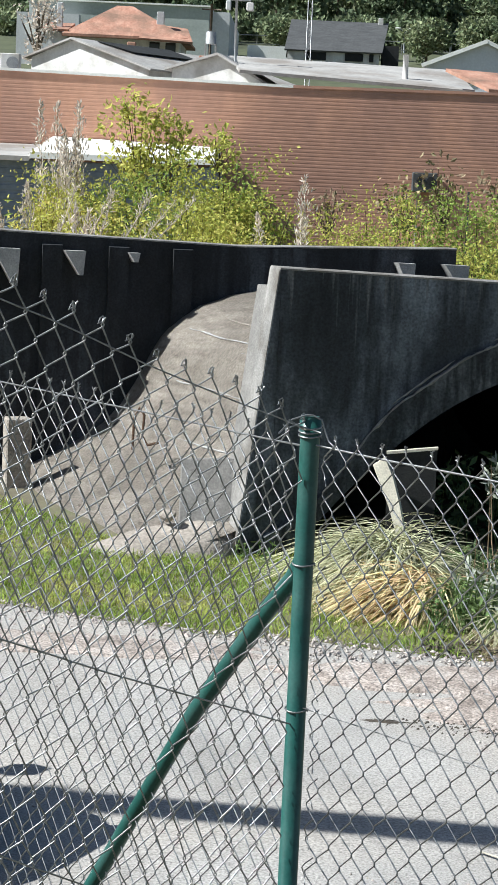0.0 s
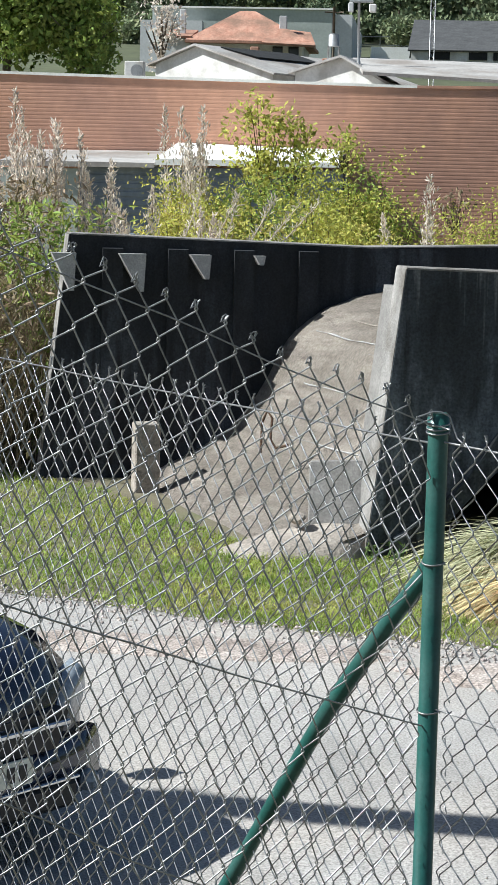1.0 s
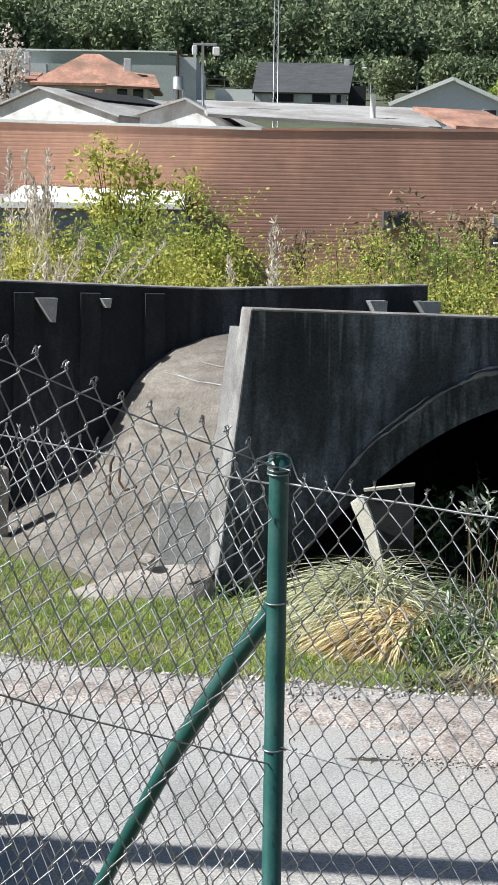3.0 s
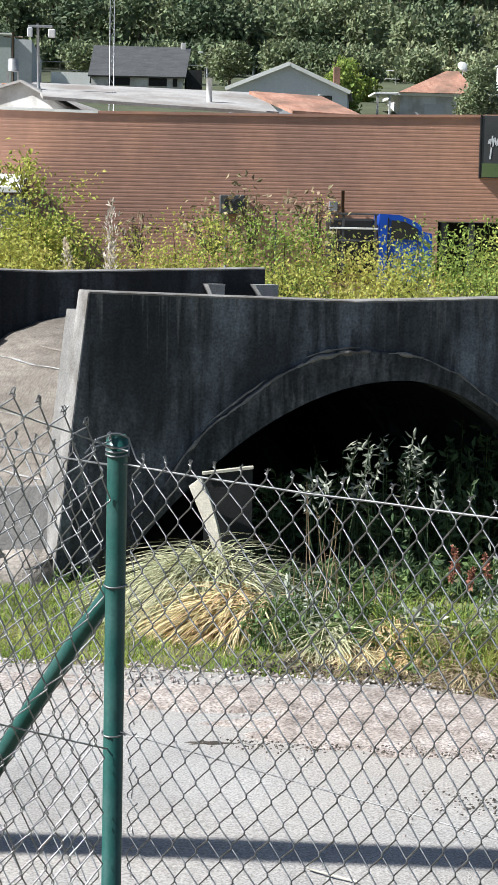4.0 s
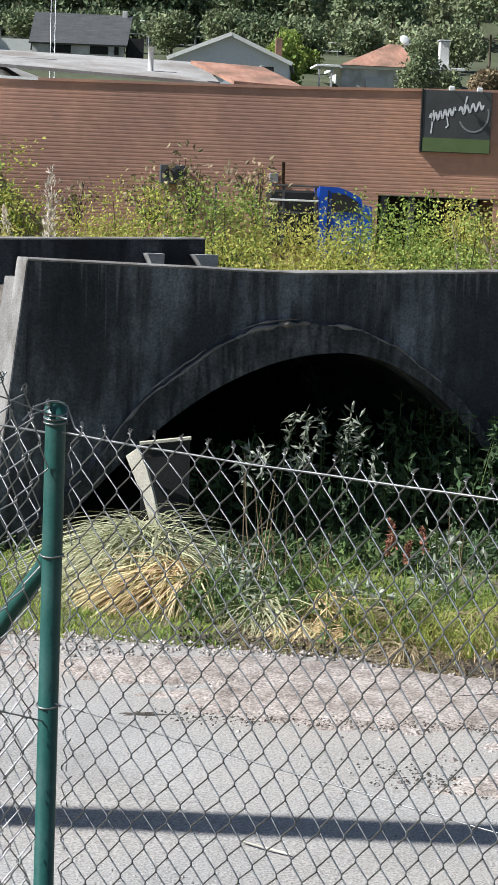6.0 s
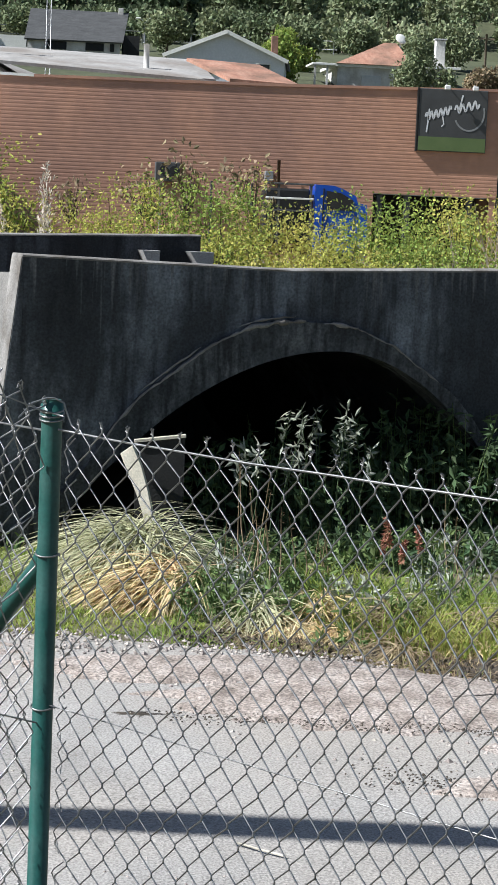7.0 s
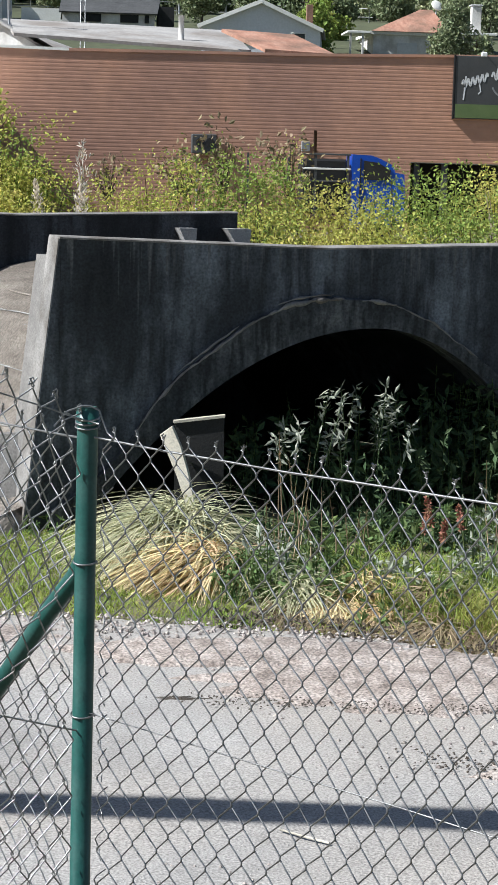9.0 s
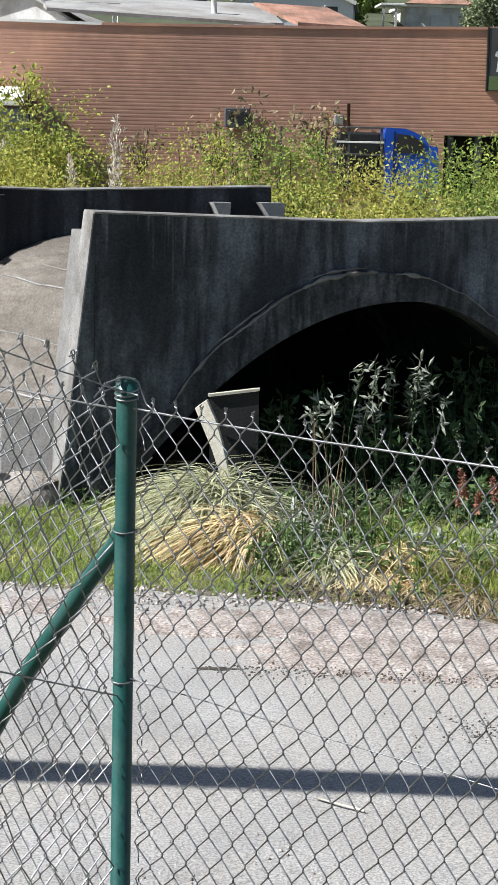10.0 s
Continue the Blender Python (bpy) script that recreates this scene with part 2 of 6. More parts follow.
M["sign_white"] = shade("white_sign_paint", [(0.3, gray(0.72)), (0.7, gray(0.8))], 1, bump=0)
M["blue_paint"] = shade("blue_vehicle_paint", [(0.3, (0.01, 0.06, 0.38)), (0.7, (0.015, 0.09, 0.5))], 1, rough=0.3, bump=0)
M["car_paint"] = shade("dark_blue_car_paint", [(0.3, (0.012, 0.018, 0.04)), (0.7, (0.016, 0.024, 0.05))], 1, rough=0.12, bump=0, spec=0.6, metal=0.2)
M["black_plastic"] = shade("black_plastic", [(0.3, gray(0.012)), (0.7, gray(0.022))], 5, rough=0.5, bump=0.05)
M["chrome"] = shade("chrome", [(0.3, gray(0.6)), (0.7, gray(0.7))], 5, rough=0.15, metal=1.0, bump=0)
M["lamp_glass"] = shade("headlamp_lens", [(0.3, (0.20, 0.23, 0.26)), (0.7, (0.30, 0.33, 0.36))], 9, rough=0.08, bump=0, spec=0.7)
M["plate"] = shade("pale_plate", [(0.3, (0.62, 0.62, 0.52)), (0.7, (0.7, 0.7, 0.6))], 5, rough=0.4, bump=0)
M["rubber"] = shade("tyre_rubber", [(0.3, gray(0.015)), (0.7, gray(0.03))], 9, rough=0.8)
M["awning"] = shade("green_awning", [(0.3, (0.16, 0.50, 0.20)), (0.7, (0.22, 0.58, 0.26))], 2, bump=0)


# ---------------------------------------------------------------- builders
def thing(name, label, category, at=(0, 0, 0), group="", kind=""):
    ob = new(name)
    ob.location = at
    ob.empty_display_size = 0.1
    return tagged(ob, label, category, group, kind)


def link(name, me, material, parent=None, label="", smooth=False):
    me.materials.append(material)
    if smooth:
        me.polygons.foreach_set("use_smooth", [True] * len(me.polygons))
    ob = new(name, me)
    if parent:
        ob.parent = parent
        loc = parent.location.copy()
        up = parent.parent
        while up:
            loc += up.location
            up = up.parent
        ob.location = -loc if parent.type == "EMPTY" else (0, 0, 0)
    if label:
        ob["label"] = label
    return ob


def part(name, bm, material, parent=None, label="", smooth=False):
    """One mesh object under a thing, in world coordinates."""
    bmesh.ops.recalc_face_normals(bm, faces=bm.faces)
    me = bpy.data.meshes.new(name)
    bm.to_mesh(me)
    bm.free()
    return link(name, me, material, parent, label, smooth)


def raw(name, verts, faces, material, parent=None, label="", smooth=False):
    me = bpy.data.meshes.new(name)
    me.from_pydata([tuple(v) for v in verts], [], faces)
    me.update()
    return link(name, me, material, parent, label, smooth)


def box(bm, a, b, turn=0.0, bevel=0.0):
    """A bevelled block between two corners, turned about its middle."""
    a, b = Vector(a), Vector(b)
    made = bmesh.ops.create_cube(bm, size=1)["verts"]
    size, mid = b - a, (a + b) / 2
    for v in made:
        v.co = Vector((v.co.x * size.x, v.co.y * size.y, v.co.z * size.z))
    if bevel:
        edges = list({e for v in made for e in v.link_edges})
        res = bmesh.ops.bevel(bm, geom=edges, offset=bevel, segments=1, affect="EDGES")
        made = list({v for f in res["faces"] for v in f.verts} | {v for v in made if v.is_valid})
    rot = Matrix.Rotation(radians(turn), 3, "Z")
    for v in made:
        v.co = rot @ v.co + mid
    return made


def boxm(a, b, turn=0.0, bevel=0.01):
    bm = bmesh.new()
    box(bm, a, b, turn, bevel)
    return bm


def tube_geo(points, radius, sides=6, start=0):
    """Vertices and faces of a tube along points; radius may be a list."""
    pts = [Vector(p) for p in points]
    radii = radius if isinstance(radius, (list, tuple)) else [radius] * len(pts)
    verts, faces = [], []
    for k, p in enumerate(pts):
        d = (pts[min(k + 1, len(pts) - 1)] - pts[max(k - 1, 0)]).normalized()
        side = d.cross(Vector((0.31, 0.95, 0.05))).normalized()
        other = d.cross(side)
        for j in range(sides):
            a = 2 * math.pi * j / sides
            verts.append(p + (side * math.cos(a) + other * math.sin(a)) * radii[k])
    for k in range(len(pts) - 1):
        for j in range(sides):
            a, b = start + k * sides + j, start + k * sides + (j + 1) % sides
            faces.append((a, b, b + sides, a + sides))
    faces.append(tuple(start + j for j in range(sides)))
    faces.append(tuple(start + (len(pts) - 1) * sides + j for j in reversed(range(sides))))
    return verts, faces


def tube(name, points, radius, material, parent=None, sides=10, label=""):
    v, f = tube_geo(points, radius, sides)
    return raw(name, v, f, material, parent, label, True)


def tubes(name, lines, material, parent=None, sides=5, label="", kind="stuff"):
    verts, faces = [], []
    for pts, r in lines:
        v, f = tube_geo(pts, r, sides, len(verts))
        verts += v
        faces += f
    return tagged(raw(name, verts, faces, material, parent, label, True), kind=kind)


def prism(outline, a, b, axis=1):
    """A closed outline of (x, z) drawn out along y from a to b (axis 0: of (y, z) along x)."""
    bm = bmesh.new()
    rows = []
    for d in (a, b):
        rows.append([bm.verts.new((p[0], d, p[1]) if axis == 1 else (d, p[0], p[1])) for p in outline])
    n = len(outline)
    bm.faces.new(rows[0])
    bm.faces.new(rows[1][::-1])
    for i in range(n):
        bm.faces.new((rows[0][i], rows[0][(i + 1) % n], rows[1][(i + 1) % n], rows[1][i]))
    return bm


def polys(name, verts, faces, material, parent=None, label=""):
    bm = bmesh.new()
    vs = [bm.verts.new(v) for v in verts]
    for f in faces:
        bm.faces.new([vs[i] for i in f])
    return part(name, bm, material, parent, label)


def leaves(centres, size, rng, long=1.8, up=0.3, name="foliage", material=None, parent=None, label=""):
    """Many small folded leaves, one at each centre."""
    c = np.asarray(centres, float)
    n = len(c)
    d = rng.normal(size=(n, 3))
    d[:, 2] += up
    d /= np.linalg.norm(d, axis=1)[:, None]
    s = np.cross(d, rng.normal(size=(n, 3)))
    s /= np.linalg.norm(s, axis=1)[:, None] + 1e-9
    ln = (size * rng.uniform(0.6, 1.4, n))[:, None]
    w = ln / long / 2
    nn = np.cross(d, s)
    v = np.stack([c, c + d * ln * 0.5 + s * w + nn * w * 0.4, c + d * ln, c + d * ln * 0.5 - s * w + nn * w * 0.4], 1).reshape(-1, 3)
    i = np.arange(n) * 4
    f = np.concatenate([np.stack([i, i + 1, i + 2], 1), np.stack([i, i + 2, i + 3], 1)]).tolist()
    return tagged(raw(name, v.tolist(), f, material, parent, label), kind="stuff")


def blades(base, tip_dir, length, width, rng, bend=0.3, name="blades", material=None, parent=None, label="", segments=3):
    """Curved tapering blades: bases (n,3), directions (n,3), lengths (n)."""
    b, d, L = np.asarray(base, float), np.asarray(tip_dir, float), np.asarray(length, float)
    n = len(b)
    d = d / np.linalg.norm(d, axis=1)[:, None]
    flat = d.copy()
    flat[:, 2] = 0
    flat += rng.normal(size=(n, 3)) * [0.05, 0.05, 0]
    flat /= np.linalg.norm(flat, axis=1)[:, None] + 1e-9
    side = np.cross(flat, [0, 0, 1.0])
    side += rng.normal(size=(n, 3)) * 0.4
    side /= np.linalg.norm(side, axis=1)[:, None]
    rows = []
    for k in range(segments + 1):
        u = k / segments
        p = b + d * (L * u)[:, None] + (flat * 0.45 + np.array([0, 0, -0.55])) * (L * bend * u * u)[:, None] * 1.6
        w = width * (1 - u) ** 0.7 / 2 + 0.0004
        rows += [p - side * w, p + side * w]
    v = np.stack(rows, 1).reshape(-1, 3)
    m = 2 * (segments + 1)
    i = np.arange(n) * m
    f = []
    for k in range(segments):
        a = i + 2 * k
        f.append(np.stack([a, a + 1, a + 3, a + 2], 1))
    return raw(name, v.tolist(), np.concatenate(f).tolist(), material, parent, label) if parent is None else tagged(raw(name, v.tolist(), np.concatenate(f).tolist(), material, parent, label), kind="stuff")


# ---------------------------------------------------------------- ground
FENCE_AT = Vector((0.0, 4.66))
FENCE_DIR = Vector((0.674, -0.739))
FENCE_OUT = Vector((0.739, 0.674))


def rise(y):
    """Height of the land behind the culvert, by distance."""
    ys = (0, 45, 70, 84, 95, 115, 140, 165, 175, 190, 226, 266, 330, 450, 700, 2500)
    zs = (0, 0.0, 0.2, 0.6, 4.5, 7.6, 10.2, 11.7, 13.9, 15.1, 19.2, 24, 46, 95, 150, 190)
    return float(np.interp(y, ys, zs))


def land(x, y):
    z = rise(y)
    if y > 200:
        z += 6 * noise.noise(Vector((x * 0.012, y * 0.012, 3.0))) * min(1.0, (y - 200) / 80)
    d = (Vector((x, y)) - FENCE_AT).dot(FENCE_OUT)
    if y < 30:
        bank = 1.45 if d < -2.4 else (0.42 + (-d) / 2.4 * 1.03 if d < 0 else max(0.0, 0.42 * (1 - d / 0.5)))
        z = max(z, bank)
        if y > 13 and bank == 0:
            z += 0.03 * noise.noise(Vector((x * 0.8, y * 0.8, 0)))
    return z - 0.02


xs = sorted({*np.round(np.arange(-12, 12.1, 0.4), 3), *np.arange(-60, 61, 4.0), *np.arange(-400, 401, 40.0), -2500, -1200, 1200, 2500})
ys = sorted({*np.round(np.arange(-6, 26, 0.4), 3), *np.arange(26, 120, 4.0), *np.arange(120, 500, 14.0), 600, 750, 1000, 1600, 2600, -20, -60, -200, -800})
gv = [(x, y, land(x, y)) for y in ys for x in xs]
nx = len(xs)
gf = [(j * nx + i, j * nx + i + 1, (j + 1) * nx + i + 1, (j + 1) * nx + i) for j in range(len(ys) - 1) for i in range(nx - 1)]
ground = raw("ground", gv, gf, M["soil"], smooth=True)
ground.data.materials.append(M["hill"])
for p in ground.data.polygons:
    if p.center.y > 88:
        p.material_index = 1
tagged(ground, "earth and rough grass rising to a wooded hill", "ground", kind="structure")


def edge(x):
    x = max(-7.0, min(6.0, x))
    e = float(np.interp(x, (-7, -3.3, -1.3, -0.4, 0.2, 1.3, 2.05, 2.95, 6), (16.2, 15.05, 14.15, 13.85, 13.8, 13.5, 13.2, 12.5, 11.2)))
    return e + 0.10 * noise.noise(Vector((x * 2.2, 0, 5))) + 0.05 * noise.noise(Vector((x * 7, 0, 9)))


pv, pf = [], []
px = list(np.round(np.arange(-14, 14.01, 0.1), 3))
rows_n = 24
for x in px:
    far = edge(x)
    for k in range(rows_n + 1):
        y = 5.9 + (far - 5.9) * k / rows_n
        z = 0.008 + 0.012 * noise.noise(Vector((x * 0.9, y * 0.7, 1))) - (0.03 if k in (0, rows_n) else 0)
        pv.append((x, y, z + 0.006))
for i in range(len(px) - 1):
    for k in range(rows_n):
        a = i * (rows_n + 1) + k
        pf.append((a, a + rows_n + 1, a + rows_n + 2, a + 1))
tagged(raw("road", pv, pf, M["asphalt"], smooth=True), "worn pale asphalt lane with a ragged grass edge", "lane", kind="structure")


# ---------------------------------------------------------------- culvert
C18, S18 = math.cos(radians(18)), math.sin(radians(18))
NEAR, FAR = Vector((-0.323, 17.16)), Vector((-3.893, 21.29))
PROFILE = ((0, 0), (0.25, 0.014), (0.5, 0.055), (0.85, 0.21), (1.14, 0.42), (1.48, 0.67), (1.7, 0.92), (1.87, 1.2), (2.1, 1.47), (2.45, 1.75), (2.9, 2.0), (3.3, 2.2))


def drop(d):
    d = abs(d)
    return float(np.interp(d, [p[0] for p in PROFILE], [p[1] for p in PROFILE]))


BARREL = ((0, 0), (0.5, 0.01), (0.85, 0.06), (1.14, 0.17), (1.35, 0.33), (1.55, 0.58), (1.75, 0.95), (1.87, 1.2), (2.1, 1.47), (2.45, 1.73), (2.9, 1.98), (3.3, 2.2))


def inner_z(u):
    """Height of the soffit of the opening, u metres along the near wall; steeper on the far flank."""
    e = (u - 3.0) * C18
    return 1.70 - (0.25 if e < 0 else 0.42) * e * e


def on_wall(base, u, out, z):
    """A place u metres along a head wall and out metres in front of it."""
    return (base.x + C18 * u + S18 * out, base.y + S18 * u - C18 * out, z)


culvert = thing("culvert", "weathered concrete box culvert with an arched barrel between two head walls", "culvert", (1.5, 18, 0))


def head_wall(name, base, left, right, tops, hole, thick, label, material):
    """A head wall with a battered left end; hole: an arched opening through it."""
    us = sorted({*np.round(np.arange(left, right, 0.12), 3), right, *[t[0] for t in tops]})
    verts, faces = [], []
    for u in us:
        top = float(np.interp(u, [t[0] for t in tops], [t[1] for t in tops])) + 0.006 * noise.noise(Vector((u * 3, 1, 2)))
        low = -0.4
        if hole:
            low = max(-0.4, inner_z(u))
        for out in (0.0, -thick):
            verts += [on_wall(base, u, out, low), on_wall(base, u, out, top)]
    for i in range(len(us) - 1):
        a, b = i * 4, i * 4 + 4
        faces += [(a, b, b + 1, a + 1), (a + 2, a + 3, b + 3, b + 2), (a + 1, b + 1, b + 3, a + 3), (a, a + 2, b + 2, b)]
    faces += [(0, 1, 3, 2), (len(verts) - 4, len(verts) - 2, len(verts) - 1, len(verts) - 3)]
    ob = polys(name, verts, faces, material, culvert, label)
    # battered end: a wedge leaning out towards its foot, with a separate paler sheet on its sunlit face
    z1 = tops[0][1] - 0.004

    def wedge(rows, o0, o1, name, material, label=""):
        bm = bmesh.new()
        w = [bm.verts.new(on_wall(base, u, o, z)) for o in (o0, o1) for u, z in rows]
        bm.faces.new(w[:4])
        bm.faces.new(w[7:3:-1])
        for i in range(4):
            bm.faces.new((w[i], w[(i + 1) % 4], w[4 + (i + 1) % 4], w[4 + i]))
        part(name, bm, material, culvert, label)

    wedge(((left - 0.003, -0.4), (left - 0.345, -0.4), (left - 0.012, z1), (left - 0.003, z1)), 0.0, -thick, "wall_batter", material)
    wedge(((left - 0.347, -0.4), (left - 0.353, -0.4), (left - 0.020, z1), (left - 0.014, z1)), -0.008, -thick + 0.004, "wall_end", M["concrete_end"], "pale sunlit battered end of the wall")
    return ob


M["slab"] = shade("slab_concrete", [(0.3, gray(0.15, 0.06)), (0.7, gray(0.24, 0.06))], 5, fine=50, bump=0.4)
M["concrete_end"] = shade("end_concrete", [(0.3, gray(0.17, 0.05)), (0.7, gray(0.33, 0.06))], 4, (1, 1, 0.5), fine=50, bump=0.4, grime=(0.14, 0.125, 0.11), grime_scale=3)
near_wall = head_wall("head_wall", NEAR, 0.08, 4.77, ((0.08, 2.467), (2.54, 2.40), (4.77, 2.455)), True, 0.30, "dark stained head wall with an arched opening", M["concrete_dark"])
far_wall = head_wall("head_wall", FAR, 0.0, 5.83, ((0, 2.60), (3.0, 2.52), (3.6, 2.50), (5.83, 2.575)), False, 0.30, "far head wall with triangular brackets, its shade deepened in the colour", M["concrete_far"])

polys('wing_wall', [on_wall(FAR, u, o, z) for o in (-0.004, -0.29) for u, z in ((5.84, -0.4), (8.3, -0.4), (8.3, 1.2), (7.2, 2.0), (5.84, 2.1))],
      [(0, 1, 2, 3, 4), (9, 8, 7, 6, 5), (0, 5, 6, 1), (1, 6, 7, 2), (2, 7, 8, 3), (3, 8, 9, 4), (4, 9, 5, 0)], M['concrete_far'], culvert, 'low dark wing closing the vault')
# coping edges, slightly rounded, and paler to carry the grazing sun
for base, tops in ((NEAR, ((0.066, 2.467), (2.54, 2.40), (4.77, 2.455))), (FAR, ((0, 2.60), (3.3, 2.51), (5.83, 2.575)))):
    for (u0, z0), (u1, z1) in zip(tops, tops[1:]):
        bm = bmesh.new()
        vs = [bm.verts.new(on_wall(base, u, o, z + dz)) for u, z in ((u0, z0), (u1, z1)) for o, dz in ((0.006, -0.010), (0.006, 0.004), (-0.012, 0.014), (-0.288, 0.014), (-0.306, 0.004), (-0.306, -0.010))]
        for i in range(5):
            bm.faces.new((vs[i], vs[i + 1], vs[i + 7], vs[i + 6]))
        bm.faces.new(vs[:6])
        bm.faces.new(vs[6:])
        part("coping", bm, M["concrete_end"], culvert, "pale top edge, its grazing sun put into the colour")


def ring():
    """The raised band round the opening."""
    bm = bmesh.new()
    rows = []
    for d in np.arange(-2.55, 2.1, 0.09):
        u = 2.70 + d / C18
        n_out = drop(d)
        zo, zi = 1.965 - n_out, min(inner_z(u) - 0.004, 1.90 - n_out)
        rough = 0.010 * noise.noise(Vector((d * 6, 4, 0)))
        rows.append([bm.verts.new(on_wall(NEAR, u, o, z)) for o, z in ((0.002, zo + rough), (0.05, zo - 0.012 + rough), (0.05, zi), (-0.31, zi))])
    for a, b in zip(rows, rows[1:]):
        for k in range(3):
            bm.faces.new((a[k], a[k + 1], b[k + 1], b[k]))
    return bm


part("arch_ring", ring(), M["concrete_ring"], culvert, "raised concrete band round the arch")


VAULT_A = Vector(on_wall(NEAR, 2.70, -0.06, 0)[:2])
VAULT_B = Vector(on_wall(FAR, 4.02, 0.02, 0)[:2])


def vault_spot(d, v):
    """A place on the vault, d metres across from its crown and v of the way from the near to the far wall."""
    c = VAULT_A.lerp(VAULT_B, v)
    flare = 1 + (0.14 * (1 - v) + 0.28 * v * (1 - v)) * min(1.0, max(0.0, (abs(d) - 1.5) / 1.2))
    z = 1.93 + 0.1 * v - float(np.interp(abs(d), [p[0] for p in BARREL], [p[1] for p in BARREL]))
    if abs(d) > 3.3:
        z = -0.35
    step = 0.022 * (1 if math.sin(z * 9.5 + 0.4) > 0 else -1) * (1.1 if z > 0.8 else 0.3)
    bumpy = 0.025 * noise.noise(Vector((d * 1.6, v * 5, 2)))
    return Vector((c.x + d * flare - 0.3 * step, c.y + 0.325 * d * flare, z + bumpy + 0.2 * step))


def barrel(lower=0.0, thick=0.2, reach=3.45):
    """The vault between the head walls, with flared foot, laid as one shell; lower: how far it is set down, for the
    inner shade sheet.
    """
    bm = bmesh.new()
    ds = list(np.linspace(-reach, min(2.9, reach), 64))
    grid = [[bm.verts.new(vault_spot(d, k / 28) - Vector((0, 0, lower))) for d in ds] for k in range(29)]
    for r0, r1 in zip(grid, grid[1:]):
        for i in range(len(ds) - 1):
            bm.faces.new((r0[i], r0[i + 1], r1[i + 1], r1[i]))
    bmesh.ops.solidify(bm, geom=bm.faces[:], thickness=thick)
    return bm


# dark sheet added under the vault, putting the arch's inner shade into colour
part("shade_sheet", barrel(0.25, 0.02, 2.3), M["concrete_dark"], culvert, "dark sheet added inside the vault for its shade", True)
part("barrel", barrel(), M["concrete"], culvert, "sunlit rough concrete vault with a flared foot", True)
# ragged ridges of mortar left by the shuttering boards
rb = random.Random(21)
for d, v0, v1, fat, fall in ((-0.62, 0.05, 0.40, 0.014, 0.0), (-0.78, 0.06, 0.55, 0.012, 0.0), (-0.92, 0.05, 0.5, 0.014, 0.0), (-1.04, 0.07, 0.75, 0.010, 0.0), (-1.14, 0.05, 0.6, 0.012, 0.0), (-1.24, 0.10, 0.8, 0.011, 0.0),
                             (-1.33, 0.05, 0.5, 0.010, 0.0), (-1.42, 0.2, 0.9, 0.012, 0.0), (-1.50, 0.05, 0.6, 0.009, 0.0), (-1.20, 0.05, 0.5, 0.013, -0.42), (-1.72, 0.05, 0.8, 0.008, 0.0), (-1.95, 0.1, 0.85, 0.008, -0.1)):
    vs = np.linspace(v0, v1, 40)
    spots = [vault_spot(d + fall * (v - v0) / (v1 - v0) + 0.009 * noise.noise(Vector((v * 9, d * 5, 1))), v) + Vector((-0.004, 0, 0.006)) for v in vs]
    tube("board_mark", spots, [max(0.002, fat * (0.55 + 1.3 * noise.noise(Vector((v * 23, d * 9, 4))))) for v in vs], M["concrete_pale"] if rb.random() < 0.6 else M["concrete"], culvert, 5, "rough ridge of mortar along the vault")


def bracket(u, width, base=FAR, top=2.40, deep=0.42, tall=0.62, out=1):
    """A wedge bracket that tapers downwards to the wall."""
    bm = bmesh.new()
    z0 = top
    vs = [bm.verts.new(on_wall(base, u + du, o * out, z)) for du in (0, width) for o, z in ((0.003, z0), (deep, z0 - 0.01), (deep, z0 - 0.07), (0.003, z0 - tall))]
    bm.faces.new(vs[:4])
    bm.faces.new(vs[4:])
    for i in range(4):
        bm.faces.new((vs[i], vs[(i + 1) % 4], vs[4 + (i + 1) % 4], vs[4 + i]))
    return bm


# brackets in pale concrete, which stands in for sun on their left faces
for u, w, tall in ((-0.22, 0.26, 0.40), (0.50, 0.29, 0.40), (1.27, 0.23, 0.26), (1.98, 0.12, 0.10), (5.07, 0.21, 0.30), (5.64, 0.29, 0.34)):
    bm = bmesh.new()
    lay = [[bm.verts.new(on_wall(FAR, u + du, o, 2.40 + dz)) for du, dz in ((0, 0), (w, 0), (w - 0.02, -tall), (w - 0.06, -tall))] for o in (0.003, 0.17)]
    bm.faces.new(lay[0])
    bm.faces.new(lay[1])
    for k in range(4):
        bm.faces.new((lay[0][k], lay[0][(k + 1) % 4], lay[1][(k + 1) % 4], lay[1][k]))
    part("bracket", bm, M["concrete_pale"], culvert, "concrete wedge bracket, paled to show the sun on it")
# pilasters on the far wall
for u in (0.34, 1.05, 1.78, 2.5):
    part("pilaster", bracket(u, 0.22, FAR, 2.46, 0.06, 2.6), M["concrete_far"], culvert)
# buttress behind the near wall, its pale edge showing past the end
bm = bmesh.new()
vs = [bm.verts.new(on_wall(NEAR, u, o, z)) for o in (-0.305, -0.62) for u, z in ((-0.25, -0.3), (0.3, -0.3), (0.3, 2.30), (0.052, 2.30))]
bm.faces.new(vs[:4])
bm.faces.new(vs[4:])
for i in range(4):
    bm.faces.new((vs[i], vs[(i + 1) % 4], vs[4 + (i + 1) % 4], vs[4 + i]))
part("buttress", bm, M["slab"], culvert, "grey buttress against the back of the wall")

